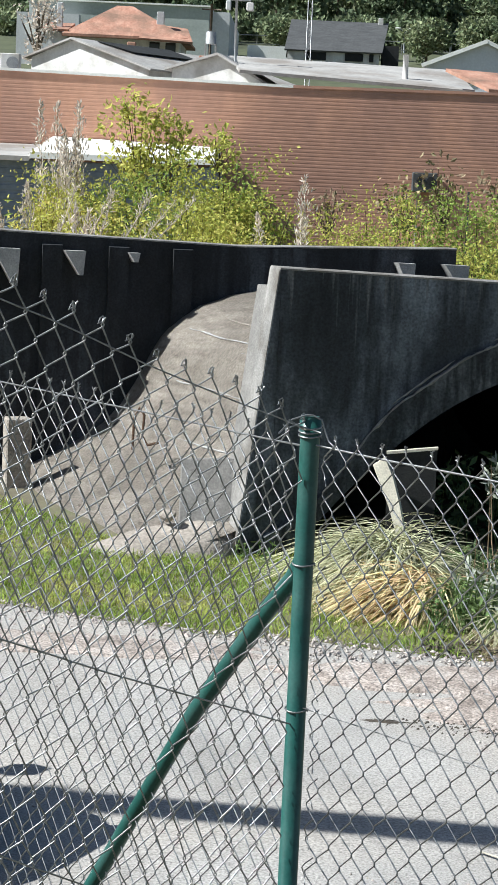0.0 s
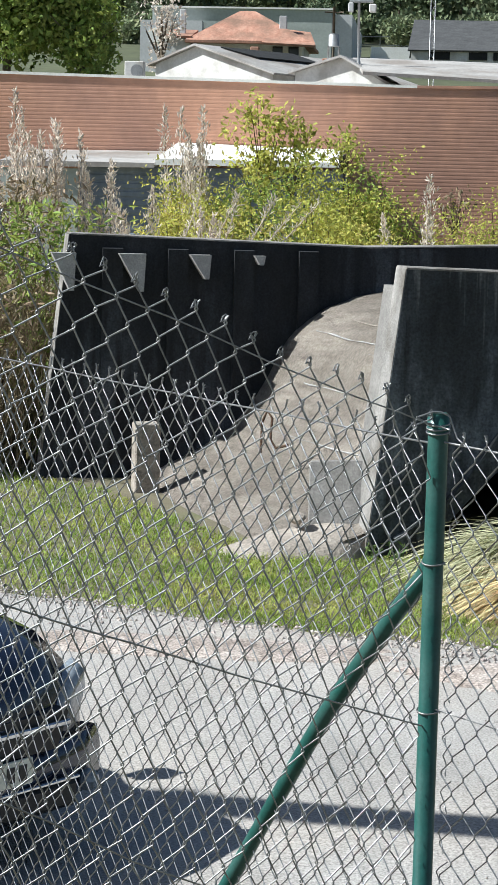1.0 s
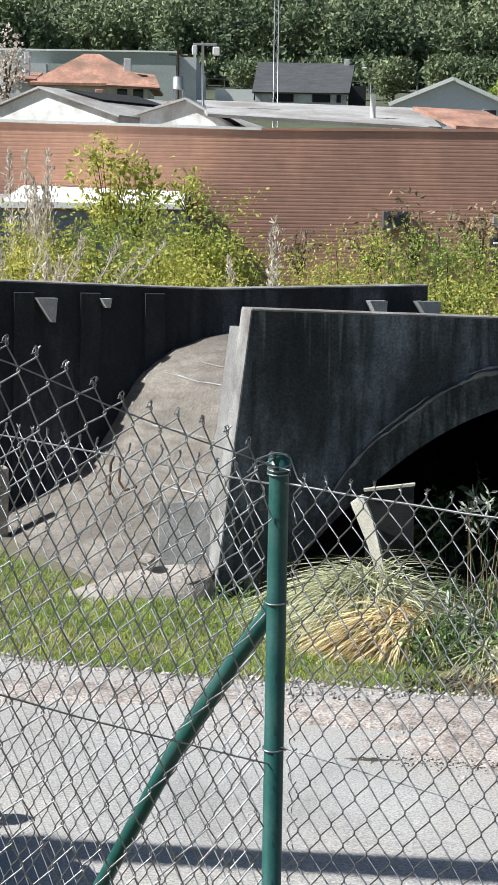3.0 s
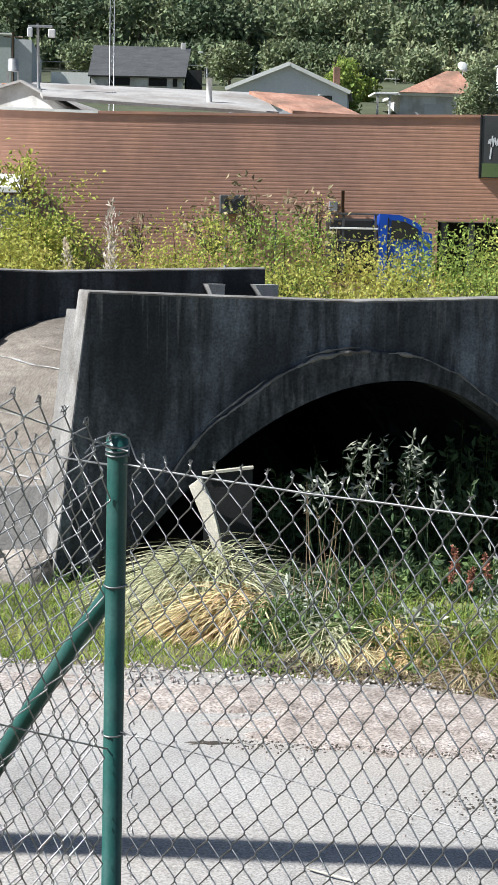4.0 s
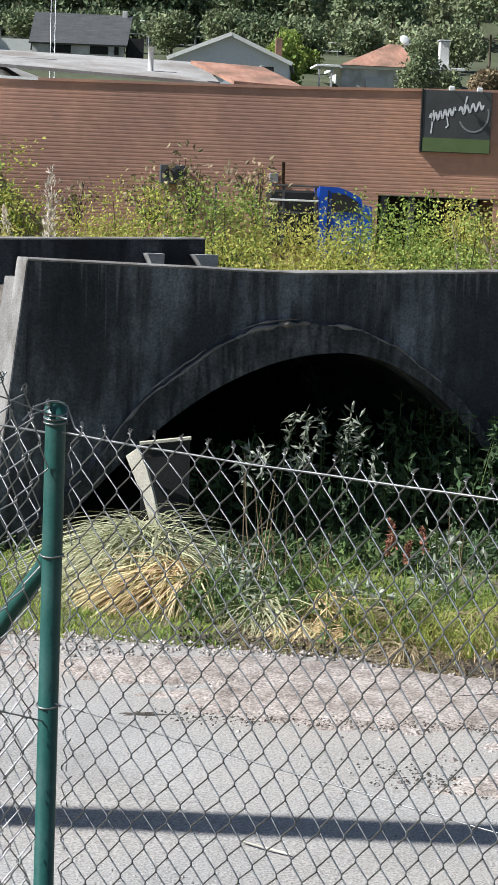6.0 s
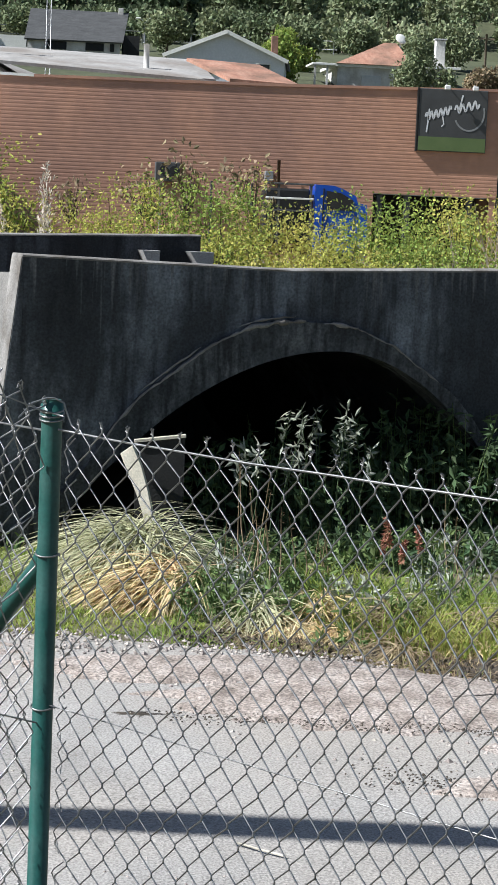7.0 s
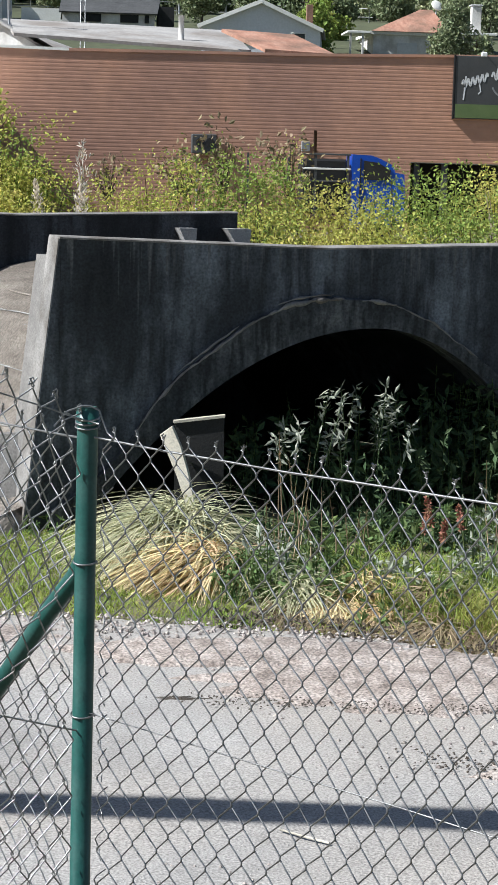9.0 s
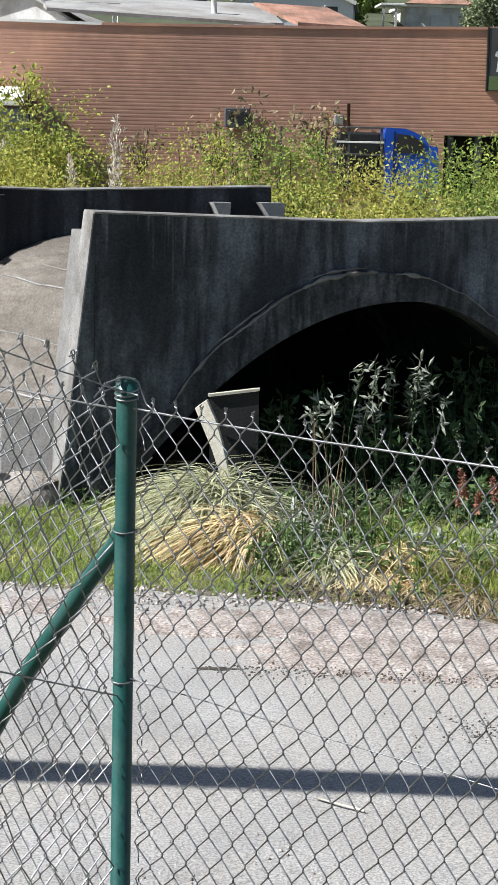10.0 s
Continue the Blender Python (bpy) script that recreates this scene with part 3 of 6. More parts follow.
# the broken lip of the arch band: thin on the flanks, thick and crumbled near the crown
for lo, hi, sink, fat, seed in ((-1.85, -0.62, 0.004, 0.008, 3), (-0.70, 0.02, 0.0, 0.017, 5), (0.16, 0.50, 0.006, 0.016, 9), (0.46, 1.35, 0.012, 0.007, 11), (-0.62, -0.10, -0.045, 0.007, 13), (-1.5, -0.95, -0.05, 0.006, 15)):
    span = np.arange(lo, hi, 0.03)
    line = [on_wall(NEAR, 2.70 + d / C18, 0.045, 1.96 - drop(d) - sink + 0.016 * noise.noise(Vector((d * 9, 2, seed))) + 0.010 * noise.noise(Vector((d * 27, 4, seed)))) for d in span]
    tube("arch_lip", line, [1.5 * fat * max(0.15, (0.9 + 1.1 * noise.noise(Vector((d * 11, 0, seed)))) * min(1, 0.2 + 6 * (d - lo), 0.2 + 6 * (hi - d))) for d in span], M["concrete_end"], culvert, 6, "pale chipped lip of the arch band")


# ---------------------------------------------------------------- things on the vault
hatch = thing("concrete_slab", "grey concrete slab lying on the vault beside the wall", "slab", (-1.0, 17.8, 0.6))
bm = bmesh.new()
face = [Vector(p) for p in ((-1.07, 17.62, 0.74), (-0.58, 17.60, 0.77), (-0.56, 17.40, 0.19), (-1.06, 17.42, 0.18))]
off = Vector((0.02, 0.07, -0.02))
vs = [bm.verts.new(p) for p in face + [p + off for p in face]]
for f in ((0, 1, 2, 3), (7, 6, 5, 4), (0, 4, 5, 1), (1, 5, 6, 2), (2, 6, 7, 3), (3, 7, 4, 0)):
    bm.faces.new([vs[i] for i in f])
bmesh.ops.bevel(bm, geom=bm.edges[:], offset=0.015, segments=1, affect="EDGES")
part("slab", bm, M["slab"], hatch)
stone = thing("stone", "broken pale stone lying on the vault", "stone", (-1.23, 17.4, 0.3))
bm = bmesh.new()
bmesh.ops.create_icosphere(bm, subdivisions=2, radius=0.09)
for v in bm.verts:
    v.co = Vector((v.co.x * 0.8, v.co.y * 1.2, v.co.z * 0.6)) * (1 + 0.5 * noise.noise(v.co * 9))
bmesh.ops.transform(bm, verts=bm.verts, matrix=pose(-1.15, 17.30, 0.27, 0, -30, 20))
part("stone_body", bm, M["concrete"], stone)
rebar = thing("rebar_loop", "rusty steel bar loop sticking out of the vault", "rebar", (-1.55, 19.2, 0.8))
part_pts = [(-1.66, 19.5, 0.55), (-1.65, 19.48, 0.86), (-1.60, 19.46, 0.97), (-1.55, 19.45, 0.90), (-1.56, 19.4, 0.70), (-1.5, 19.35, 0.62), (-1.38, 19.3, 0.66)]
tube("bar", part_pts, 0.014, M["rust"], rebar, 6)
block = thing("concrete_stub", "square pale concrete stub standing beside the far wall", "stub", (-2.95, 20.6, 0))
part("stub", boxm((-3.06, 20.35, -0.3), (-2.80, 20.6, 0.70), 18, 0.015), M["concrete"], block)

foot = bmesh.new()
rows = []
for u, front, high in ((-1.5, -0.12, -0.10), (-1.2, 0.0, 0.0), (-0.95, 0.06, 0.08), (-0.55, 0.10, 0.13), (-0.20, 0.08, 0.16)):
    rows.append([foot.verts.new(on_wall(NEAR, u, o, z)) for o, z in ((-0.5, -0.3), (-0.42, high + 0.08), (-0.1, high), (front, -0.04), (front + 0.03, -0.3))])
for a, b in zip(rows, rows[1:]):
    for i in range(4):
        foot.faces.new((a[i], a[i + 1], b[i + 1], b[i]))
foot.faces.new(rows[0])
foot.faces.new(rows[-1])
part("footing", foot, M["concrete"], culvert, "sloping rough concrete foot of the vault", True)

# ---------------------------------------------------------------- timber at the arch
prop = thing("timber_board", "pale timber board leaning in the arch under a flat plank", "board", (0.9, 16.6, 0))
bm = prism([(-0.18, 0.89), (-0.05, 0.97), (0.05, 0.80), (0.13, 0.60), (0.20, 0.38), (0.27, -0.05), (0.19, -0.05), (0.11, 0.36), (0.02, 0.55)], -0.02, 0.02)
bmesh.ops.bevel(bm, geom=bm.edges[:], offset=0.005, segments=1, affect="EDGES")
bmesh.ops.transform(bm, verts=bm.verts, matrix=pose(0.735, 16.6, 0, 0, 0, -24) @ Matrix.Diagonal((0.82, 1, 1, 1)))
part("upright", bm, M["wood_pale"], prop, "pale split board, frayed at the foot")
panel = thing("dark_panel", "board with a pale top edge standing in the arch, face darkened for shade", "board", (0.92, 16.75, 0))
# near-black face puts the board's shade into its colour; top edge kept pale
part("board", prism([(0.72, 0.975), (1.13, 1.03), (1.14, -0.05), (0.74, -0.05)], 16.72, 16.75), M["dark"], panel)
part("top_edge", prism([(0.71, 0.978), (1.135, 1.034), (1.135, 1.056), (0.71, 1.0)], 16.70, 16.77), M["wood_pale"], panel, "pale sunlit top edge")

# ---------------------------------------------------------------- fence
fence = thing("chain_link_fence", "galvanised chain-link fence on a green braced corner post", "fence", (0, 4.66, 0.4))
O = FENCE_AT
A_DIR, B_DIR, C_DIR = Vector((-0.602, 0.799)), Vector((-0.6, -0.8)), FENCE_DIR
post = tube("post", [(0, 4.66, 0.2), (0, 4.66, 2.51), (0, 4.66, 2.535), (0, 4.66, 2.548)], [0.024, 0.024, 0.023, 0.012], M["green_paint"], fence, 20, "green coated steel tube post")
pts = [(*(O + A_DIR * s), z) for s, z in ((0.0, 2.27), (0.008, 2.20), (0.034, 2.155), (0.07, 2.118), (0.153, 2.035), (0.436, 1.722), (0.638, 1.462), (0.818, 1.228), (1.5, 0.35))]
tube("brace", pts, [0.015, 0.021, 0.0225] + [0.0225] * 6, M["green_paint"], fence, 16, "green coated diagonal brace")
tube("cap", [(0, 4.66, 2.515), (0, 4.66, 2.544), (0, 4.66, 2.551)], [0.0265, 0.0265, 0.02], M["green_paint"], fence, 20)


def chain_link(along, length, top, low, w, h, seed, first, skew=0.0, loops=False, wave=0.010, close=0.0):
    """Interlocked zigzag wires; top(s): height of the upper edge; low: drop to the lower edge; skew: slip along the sheet for each row; close: how the cells narrow along it."""
    rng = random.Random(seed)
    lines = []
    rows = int(low / (h / 2))
    side = Vector((along.x, along.y, 0))
    normal = Vector((along.y, -along.x, 0))
    begin = -int(rows * skew / (w / 2)) - 1 if skew else 0

    def spot(col, k, right):
        s = first + col * w / 2 * (1 - close * col * w / 2) + k * skew
        slip = wave * noise.noise(Vector((s * 2.3, k * 0.17, seed + 8))) + wave * 0.25 * noise.noise(Vector((s * 17, k * 0.9, seed + 2)))
        lift = wave * 0.8 * noise.noise(Vector((s * 3, k * 0.2, seed + 4))) + wave * 0.22 * noise.noise(Vector((s * 19, k * 1.1, seed + 6)))
        deep = 0.0024 * (1 if right else -1) + 0.014 * noise.noise(Vector((s * 2.1, k * 0.13, seed)))
        p = O + along * (s + slip)
        return s, Vector((p.x, p.y, top(first + col * w / 2 if skew else s) - k * h / 2 + lift)) + normal * deep

    for i in range(begin, int(length / (w / 2) * (1 + 2 * close))):
        pts = []
        for k in range(rows):
            right = (k - i) % 2 != 0
            s, p = spot(i + 1 if right else i, k, right)
            if s < 0.026 or s > length:
                if len(pts) > 3:
                    lines.append((pts, 0.0019))
                pts = []
                continue
            p += side * (0.0018 if right else -0.0018)
            if k == 0:
                q = p + side * 0.007 * rng.uniform(-1, 1) + Vector((0, 0, 0.011 + 0.006 * rng.random()))
                pts += [q + side * rng.uniform(-0.006, 0.006) + Vector((0, 0, 0.003)), q]
            turn = side * (0.0016 if right else -0.0016) + normal * (0.0016 if right else -0.0016)
            pts += [p + Vector((0, 0, 0.0045)) - turn, p, p - Vector((0, 0, 0.0045)) - turn]
        if len(pts) > 3:
            lines.append((pts, 0.0019))
        s, p = spot(i, 0, True)
        if i % 2 == 0 and s > 0.02:
            if loops:
                twist = [p + side * (0.016 * (1 - a / 3.0) * (1 if a < 6 else -1) * 0.6 + 0.004 * math.sin(a * 1.3)) + Vector((0, 0, 0.010 - 0.0075 * math.cos(a * 1.05))) for a in range(7)]
            else:
                twist = [p + side * 0.003 * math.cos(a * 2.2) + normal * 0.003 * math.sin(a * 2.2) + Vector((0, 0, 0.004 + 0.0028 * a)) for a in range(5)]
            lines.append((twist, 0.0015))
    return tubes("mesh_panel", lines, M["wire"], fence, 5)


def top_b(s):
    """The slumped upper edge of the sheet that comes towards the bank."""
    return float(np.interp(s, (0, 0.15, 0.37, 0.59, 0.75, 0.9, 1.13, 2.0), (2.53, 2.592, 2.665, 2.725, 2.785, 2.835, 2.915, 3.22)))


chain_link(C_DIR, 1.9, lambda s: 2.499 + 0.004 * s, 1.9, 0.082, 0.085, 3, 0.015, close=0.09)
chain_link(A_DIR, 3.2, lambda s: 2.503 - 0.001 * s, 2.1, 0.082, 0.090, 5, 0.015)
chain_link(B_DIR, 1.75, top_b, 1.75, 0.089, 0.088, 9, 0.03, 0.014, True, 0.016)


def strand(along, zs, r=0.0019, n=24):
    """A line wire held at the given (distance, height) places."""
    a, b = zs[0][0], zs[-1][0]
    return tube("tension_wire", [(*(O + along * s), float(np.interp(s, [q[0] for q in zs], [q[1] for q in zs])) + 0.004 * noise.noise(Vector((s * 3, zs[0][1] * 7, 1)))) for s in np.linspace(a, b, n)], r, M["wire"], fence, 6)


strand(C_DIR, ((0.02, 2.482), (0.6, 2.474), (1.95, 2.486)), 0.0026)
strand(A_DIR, ((0.02, 2.475), (1.0, 2.474), (3.2, 2.488)), 0.0026)
strand(C_DIR, ((0.02, 1.84), (1.95, 1.832)), 0.0017)
strand(B_DIR, ((0.0, 2.512), (0.127, 2.555), (0.315, 2.608), (0.589, 2.69), (0.9, 2.796), (1.21, 2.89), (1.75, 3.07)))
strand(B_DIR, ((0.0, 1.79), (0.482, 1.958), (0.881, 2.101), (1.227, 2.227), (1.75, 2.42)), 0.0021)
strand(B_DIR, ((0.0, 1.2), (0.985, 1.689), (1.219, 1.822), (1.75, 2.1)))
for z, turns in ((2.512, 3), (1.84, 1), (2.2, 1)):
    ring_pts = [(0.0275 * math.cos(a), 4.66 + 0.0275 * math.sin(a), z + 0.010 * a / 6.28 - 0.012 + 0.006 * math.sin(a)) for a in np.arange(0, 6.3 * turns, 0.4)]
    tube("tie_wire", ring_pts, 0.0023, M["wire"], fence, 5)
# loose end of wire bent over the post top, and the ends of the mesh laced down its side
tube("tie_wire", [(-0.075, 4.60, 2.512), (-0.045, 4.62, 2.545), (-0.012, 4.632, 2.556), (0.004, 4.634, 2.556), (0.026, 4.636, 2.546), (0.031, 4.64, 2.53), (0.045, 4.635, 2.495), (0.062, 4.615, 2.482)], 0.0023, M["wire"], fence, 5)
tube("tie_wire", [(-0.052, 4.61, 2.545), (-0.03, 4.628, 2.53), (0.0, 4.631, 2.522), (0.025, 4.633, 2.515)], 0.0023, M["wire"], fence, 5)
rl = random.Random(4)
for k in range(16):
    z = 2.44 - k * 0.09 + rl.uniform(-0.012, 0.012)
    x = 0.026 + rl.uniform(0.004, 0.014)
    tube("lacing_wire", [(0.055 + rl.uniform(-0.006, 0.006), 4.61, z + 0.035), (x + 0.006, 4.632, z + 0.012), (x, 4.638, z), (x + 0.008, 4.634, z - 0.02), (0.048 + rl.uniform(-0.006, 0.006), 4.615, z - 0.045)], 0.0017, M["wire"], fence, 5)

# ---------------------------------------------------------------- unseen overhead line, added to throw the long shadow on the lane
line = thing("shadow_cable", "unseen thick cable bundle on two poles, added to shadow the lane", "cable", (-9, 8.38, 0))
sag_pts = [(-9.0 + 22 * k / 24, 8.38 - 1.1 * k / 24 - 0.2 * (1 - (k / 12 - 1) ** 2), 7.2 - 0.5 * (1 - (k / 12 - 1) ** 2)) for k in range(25)]
tube("bundle", sag_pts, 0.17, M["rubber"], line, 10)
for p in (sag_pts[0], sag_pts[-1]):
    tube("support_pole", [(p[0], p[1], -0.3), (p[0], p[1], 7.6)], [0.16, 0.12], M["concrete_pale"], line, 12)

# ---------------------------------------------------------------- verge
rng = np.random.default_rng(7)


def field(n, x0, x1, ylow, yhigh, keep=None):
    x = rng.uniform(x0, x1, n)
    y = np.array([rng.uniform(ylow(a), yhigh(a)) for a in x])
    if keep is not None:
        k = np.array([keep(a, b) for a, b in zip(x, y)])
        x, y = x[k], y[k]
    z = np.array([land(a, b) for a, b in zip(x, y)])
    return np.stack([x, y, z], 1)


def wall_line(x):
    return 17.16 + (x + 0.323) * 0.325


def verge_back(x):
    return wall_line(x) - 0.05 if x > -0.5 else float(np.interp(x, (-7, -4.2, -3.3, -2.5, -1.3, -0.5), (26, 21.2, 20.4, 19.0, 17.0, 17.0)))


def thinned(x, y):
    """Fewer short blades on the trampled, overgrown stretch before the arch."""
    return x < 1.15 or rng.random() < 0.30


base = field(46000, -5.6, 4.6, lambda x: edge(x) - 0.06, verge_back, thinned)
tilt = rng.normal(size=(len(base), 3)) * [0.45, 0.45, 0.1] + [0, 0, 1]
tall = 0.05 + 0.07 * rng.random(len(base)) ** 2 + 0.03 * np.array([noise.noise(Vector((a * 1.5, b * 1.5, 3))) for a, b, _ in base])
blades(base, tilt, np.clip(tall, 0.03, 0.2), 0.009, rng, 0.35, "grass", M["grass"], None, segments=2)
tagged(bpy.data.objects["grass"], "short sunlit grass on the verge of the lane", "grass", kind="stuff")

base = field(9000, 1.3, 4.8, lambda x: edge(x) - 0.05, lambda x: edge(x) + 1.0)
tilt = rng.normal(size=(len(base), 3)) * [0.9, 0.9, 0.1] + [0, 0, 0.6]
blades(base, tilt, rng.uniform(0.06, 0.2, len(base)), 0.009, rng, 0.5, "dead_grass", M["dry_leaf"], None, segments=2)
tagged(bpy.data.objects["dead_grass"], "dead brown grass littering the lane edge", "grass", kind="stuff")
# taller rough grass by the arch
base = field(5200, 2.0, 4.9, lambda x: edge(x) + 0.5, lambda x: edge(x) + 2.4)
tilt = rng.normal(size=(len(base), 3)) * [0.3, 0.3, 0.1] + [0, 0, 1]
blades(base, tilt, rng.uniform(0.2, 0.55, len(base)), 0.012, rng, 0.35, "tall_grass", M["grass"], None)
tagged(bpy.data.objects["tall_grass"], "tall rough green grass beside the arch", "grass", kind="stuff")


def tuft(at, n, reach, high, width, material, label, seed, name="grass_tuft", spread=0.25, lean=(0, 0)):
    """A fountain of long drooping blades."""
    r = np.random.default_rng(seed)
    ob = thing(name, label, "grass tuft", at)
    a = r.uniform(0, 2 * math.pi, n)
    q = r.random(n) ** 0.6
    b = np.stack([at[0] + spread * q * np.cos(a), at[1] + spread * q * np.sin(a), np.full(n, at[2] - 0.02)], 1)
    d = np.stack([np.cos(a) * (0.25 + 0.9 * q) + lean[0], np.sin(a) * (0.25 + 0.9 * q) + lean[1], np.full(n, 1.25) - 0.5 * q], 1)
    blades(b, d, r.uniform(0.55, 1.1, n) * high, width, r, reach, "blade", material, ob, segments=5)
    return ob




def tussock(at, radii, n, length, width, material, label, seed, comb=(0, 0)):
    """A mound of long blades combed down over a dome."""
    r = np.random.default_rng(seed)
    ob = thing("tussock", label, "grass tuft", at)
    a = r.uniform(0, 2 * math.pi, n)
    q = np.sqrt(r.random(n))
    x, y = q * np.cos(a), q * np.sin(a)
    h = np.sqrt(np.clip(1 - q ** 2, 0.02, 1)) * (1 + 0.12 * np.array([noise.noise(Vector((u * 3, v * 3, seed))) for u, v in zip(x, y)]))
    b = np.stack([at[0] + x * radii[0] * 0.8, at[1] + y * radii[1] * 0.8, at[2] + h * radii[2] * r.uniform(0.55, 1.0, n)], 1)
    d = np.stack([x * 0.9 + comb[0] + r.normal(size=n) * 0.75, y * 0.9 + comb[1] + r.normal(size=n) * 0.7, 0.55 - 0.75 * q + r.normal(size=n) * 0.28], 1)
    size = r.uniform(0.5, 1.2, n) * length
    for name, pick in (("crown_tuft", q < 0.62), ("skirt_tuft", q >= 0.62)):
        blades(b[pick], d[pick], size[pick], width, r, 0.75, name, material, ob, segments=4)
    return ob


tussock((0.72, 15.75, 0.0), (0.60, 0.75, 0.48), 1500, 0.55, 0.017, M["sedge"], "large drooping tussock of faded green sedge", 1, (-0.35, -0.25))
tussock((0.90, 15.05, 0.0), (0.52, 0.55, 0.30), 1250, 0.44, 0.017, M["straw"], "dry golden straw tussock hanging over the verge", 2, (-1.1, -0.35))
tussock((1.25, 14.9, 0.0), (0.32, 0.35, 0.26), 600, 0.36, 0.017, M["weed"], "dark green coarse grass tussock beside the straw", 8, (0.2, -0.4))
for i, (x, y, w, n, m) in enumerate(((1.75, 14.05, 0.22, 300, "straw"), (2.15, 13.9, 0.25, 320, "straw"), (2.55, 13.7, 0.28, 340, "straw"), (2.95, 13.45, 0.28, 340, "straw"), (3.3, 13.2, 0.3, 300, "straw"), (3.75, 12.95, 0.3, 300, "dry_leaf"), (4.1, 12.7, 0.3, 260, "dry_leaf"), (2.4, 13.35, 0.2, 160, "dry_leaf"))):
    tussock((x, y, 0.0), (w, 0.3, 0.10), n, 0.26, 0.010, M[m], "flattened dead grass along the lane edge", 30 + i, (0.3 * (-1) ** i, -0.5))
for i, (x, y, w, n, m) in enumerate(((2.0, 14.35, 0.26, 320, "straw"), (2.45, 14.05, 0.3, 360, "dry_leaf"), (3.05, 13.85, 0.3, 380, "dry_leaf"), (3.45, 13.6, 0.34, 380, "straw"), (3.9, 13.4, 0.34, 360, "dry_leaf"),
                                     (4.3, 13.2, 0.34, 340, "straw"), (1.55, 14.35, 0.2, 220, "sedge"), (2.7, 14.5, 0.3, 260, "sedge"), (3.5, 14.4, 0.3, 260, "sedge"))):
    tussock((x, y - 0.1, 0.0), (w, 0.32, 0.22), n, 0.32, 0.015, M[m], "heap of dead and fading grass on the verge", 60 + i, (0.3 * (-1) ** i, -0.4))
tuft((1.30, 15.0, 0.0), 500, 0.8, 0.5, 0.016, M["sedge"], "coarse green and yellow grass clump", 3, spread=0.22)
tuft((2.75, 14.15, 0.0), 220, 1.1, 0.34, 0.012, M["straw"], "flattened dead grass at the lane edge", 4, spread=0.35)
tuft((1.95, 13.95, 0.0), 420, 1.2, 0.30, 0.014, M["straw"], "bleached flattened straw on the verge", 5, spread=0.25)
tuft((3.35, 13.3, 0.0), 380, 1.1, 0.36, 0.012, M["straw"], "dead brown grass clump at the lane edge", 6, spread=0.35)


def weed(at, high, n_stems, leaf, material, label, seed, name="weed", spread=0.3, top_only=False, per=16, long=2.6, stem="weed"):
    """Upright stems with leaves set along them."""
    r = np.random.default_rng(seed)
    ob = thing(name, label, "weed", at)
    lines, pts = [], []
    for _ in range(n_stems):
        a, q = r.uniform(0, 6.28), spread * r.random() ** 0.6
        b = Vector((at[0] + q * math.cos(a), at[1] + q * math.sin(a), at[2] - 0.03))
        hh = high * r.uniform(0.6, 1.05)
        tip = b + Vector((r.normal() * 0.1 * hh, r.normal() * 0.1 * hh, hh))
        mid = b.lerp(tip, 0.5) + Vector((r.normal(), r.normal(), 0)) * 0.03
        lines.append(([b, mid, tip], [0.006, 0.005, 0.002]))
        for k in range(per):
            u = r.uniform(0.72 if top_only else 0.15, 1.0)
            p = b.lerp(mid, u * 2) if u < 0.5 else mid.lerp(tip, u * 2 - 1)
            pts.append(p)
    tubes("stem", lines, M["dry_leaf"] if name == "dry_stalk" else M[stem], ob, 4)
    leaves(pts, leaf, r, long, 0.1, "foliage", material, ob)
    return ob


k = 20
for x, y, h, n, lf in ((1.45, 14.6, 0.55, 16, 0.10), (1.75, 14.7, 0.5, 14, 0.11), (1.2, 14.45, 0.35, 14, 0.09), (2.2, 14.3, 0.4, 14, 0.11), (1.62, 14.25, 0.28, 16, 0.12), (2.3, 13.75, 0.32, 10, 0.12),
                        (2.9, 14.4, 0.5, 14, 0.08), (3.6, 14.2, 0.5, 12, 0.08), (-0.4, 16.9, 0.18, 10, 0.08), (3.0, 15.0, 0.7, 14, 0.09)):
    k += 1
    weed((x, y, 0), h, n, lf * 0.7, M["weed"] if k % 3 else M["silver_leaf"], "leafy green weed on the verge" if k % 3 else "grey-green weed on the verge", k, per=14)
for i, (x, y, h, n) in enumerate(((1.5, 15.1, 0.5, 14), (1.9, 14.9, 0.5, 14), (2.15, 14.7, 0.45, 12), (2.5, 14.75, 0.5, 12), (1.85, 14.2, 0.34, 14), (2.05, 13.7, 0.3, 12), (2.75, 14.05, 0.36, 12), (3.2, 14.6, 0.55, 12), (3.8, 14.5, 0.5, 12), (4.2, 14.1, 0.45, 12))):
    k += 1
    weed((x, y, 0), h * 0.62, n - 3, 0.07, M["weed"], "dark leafy weed among dead grass on the verge", 600 + i, per=16, long=3.0)
# low growth between the grass and the arch, mostly in the shade-darkened leaf colour
rd = np.random.default_rng(640)
for i in range(22):
    x = 1.25 + 3.1 * (i + 0.5) / 22
    y = 15.5 + 0.25 * x + rd.uniform(-0.35, 0.6)
    weed((x, y + 0.45, 0), rd.uniform(0.20, 0.34), 10, 0.085, M["shaded_leaf"] if i % 3 else M["weed"], "low green growth before the arch, mostly darkened for its shade", 640 + i, spread=0.28, per=20, long=2.8)
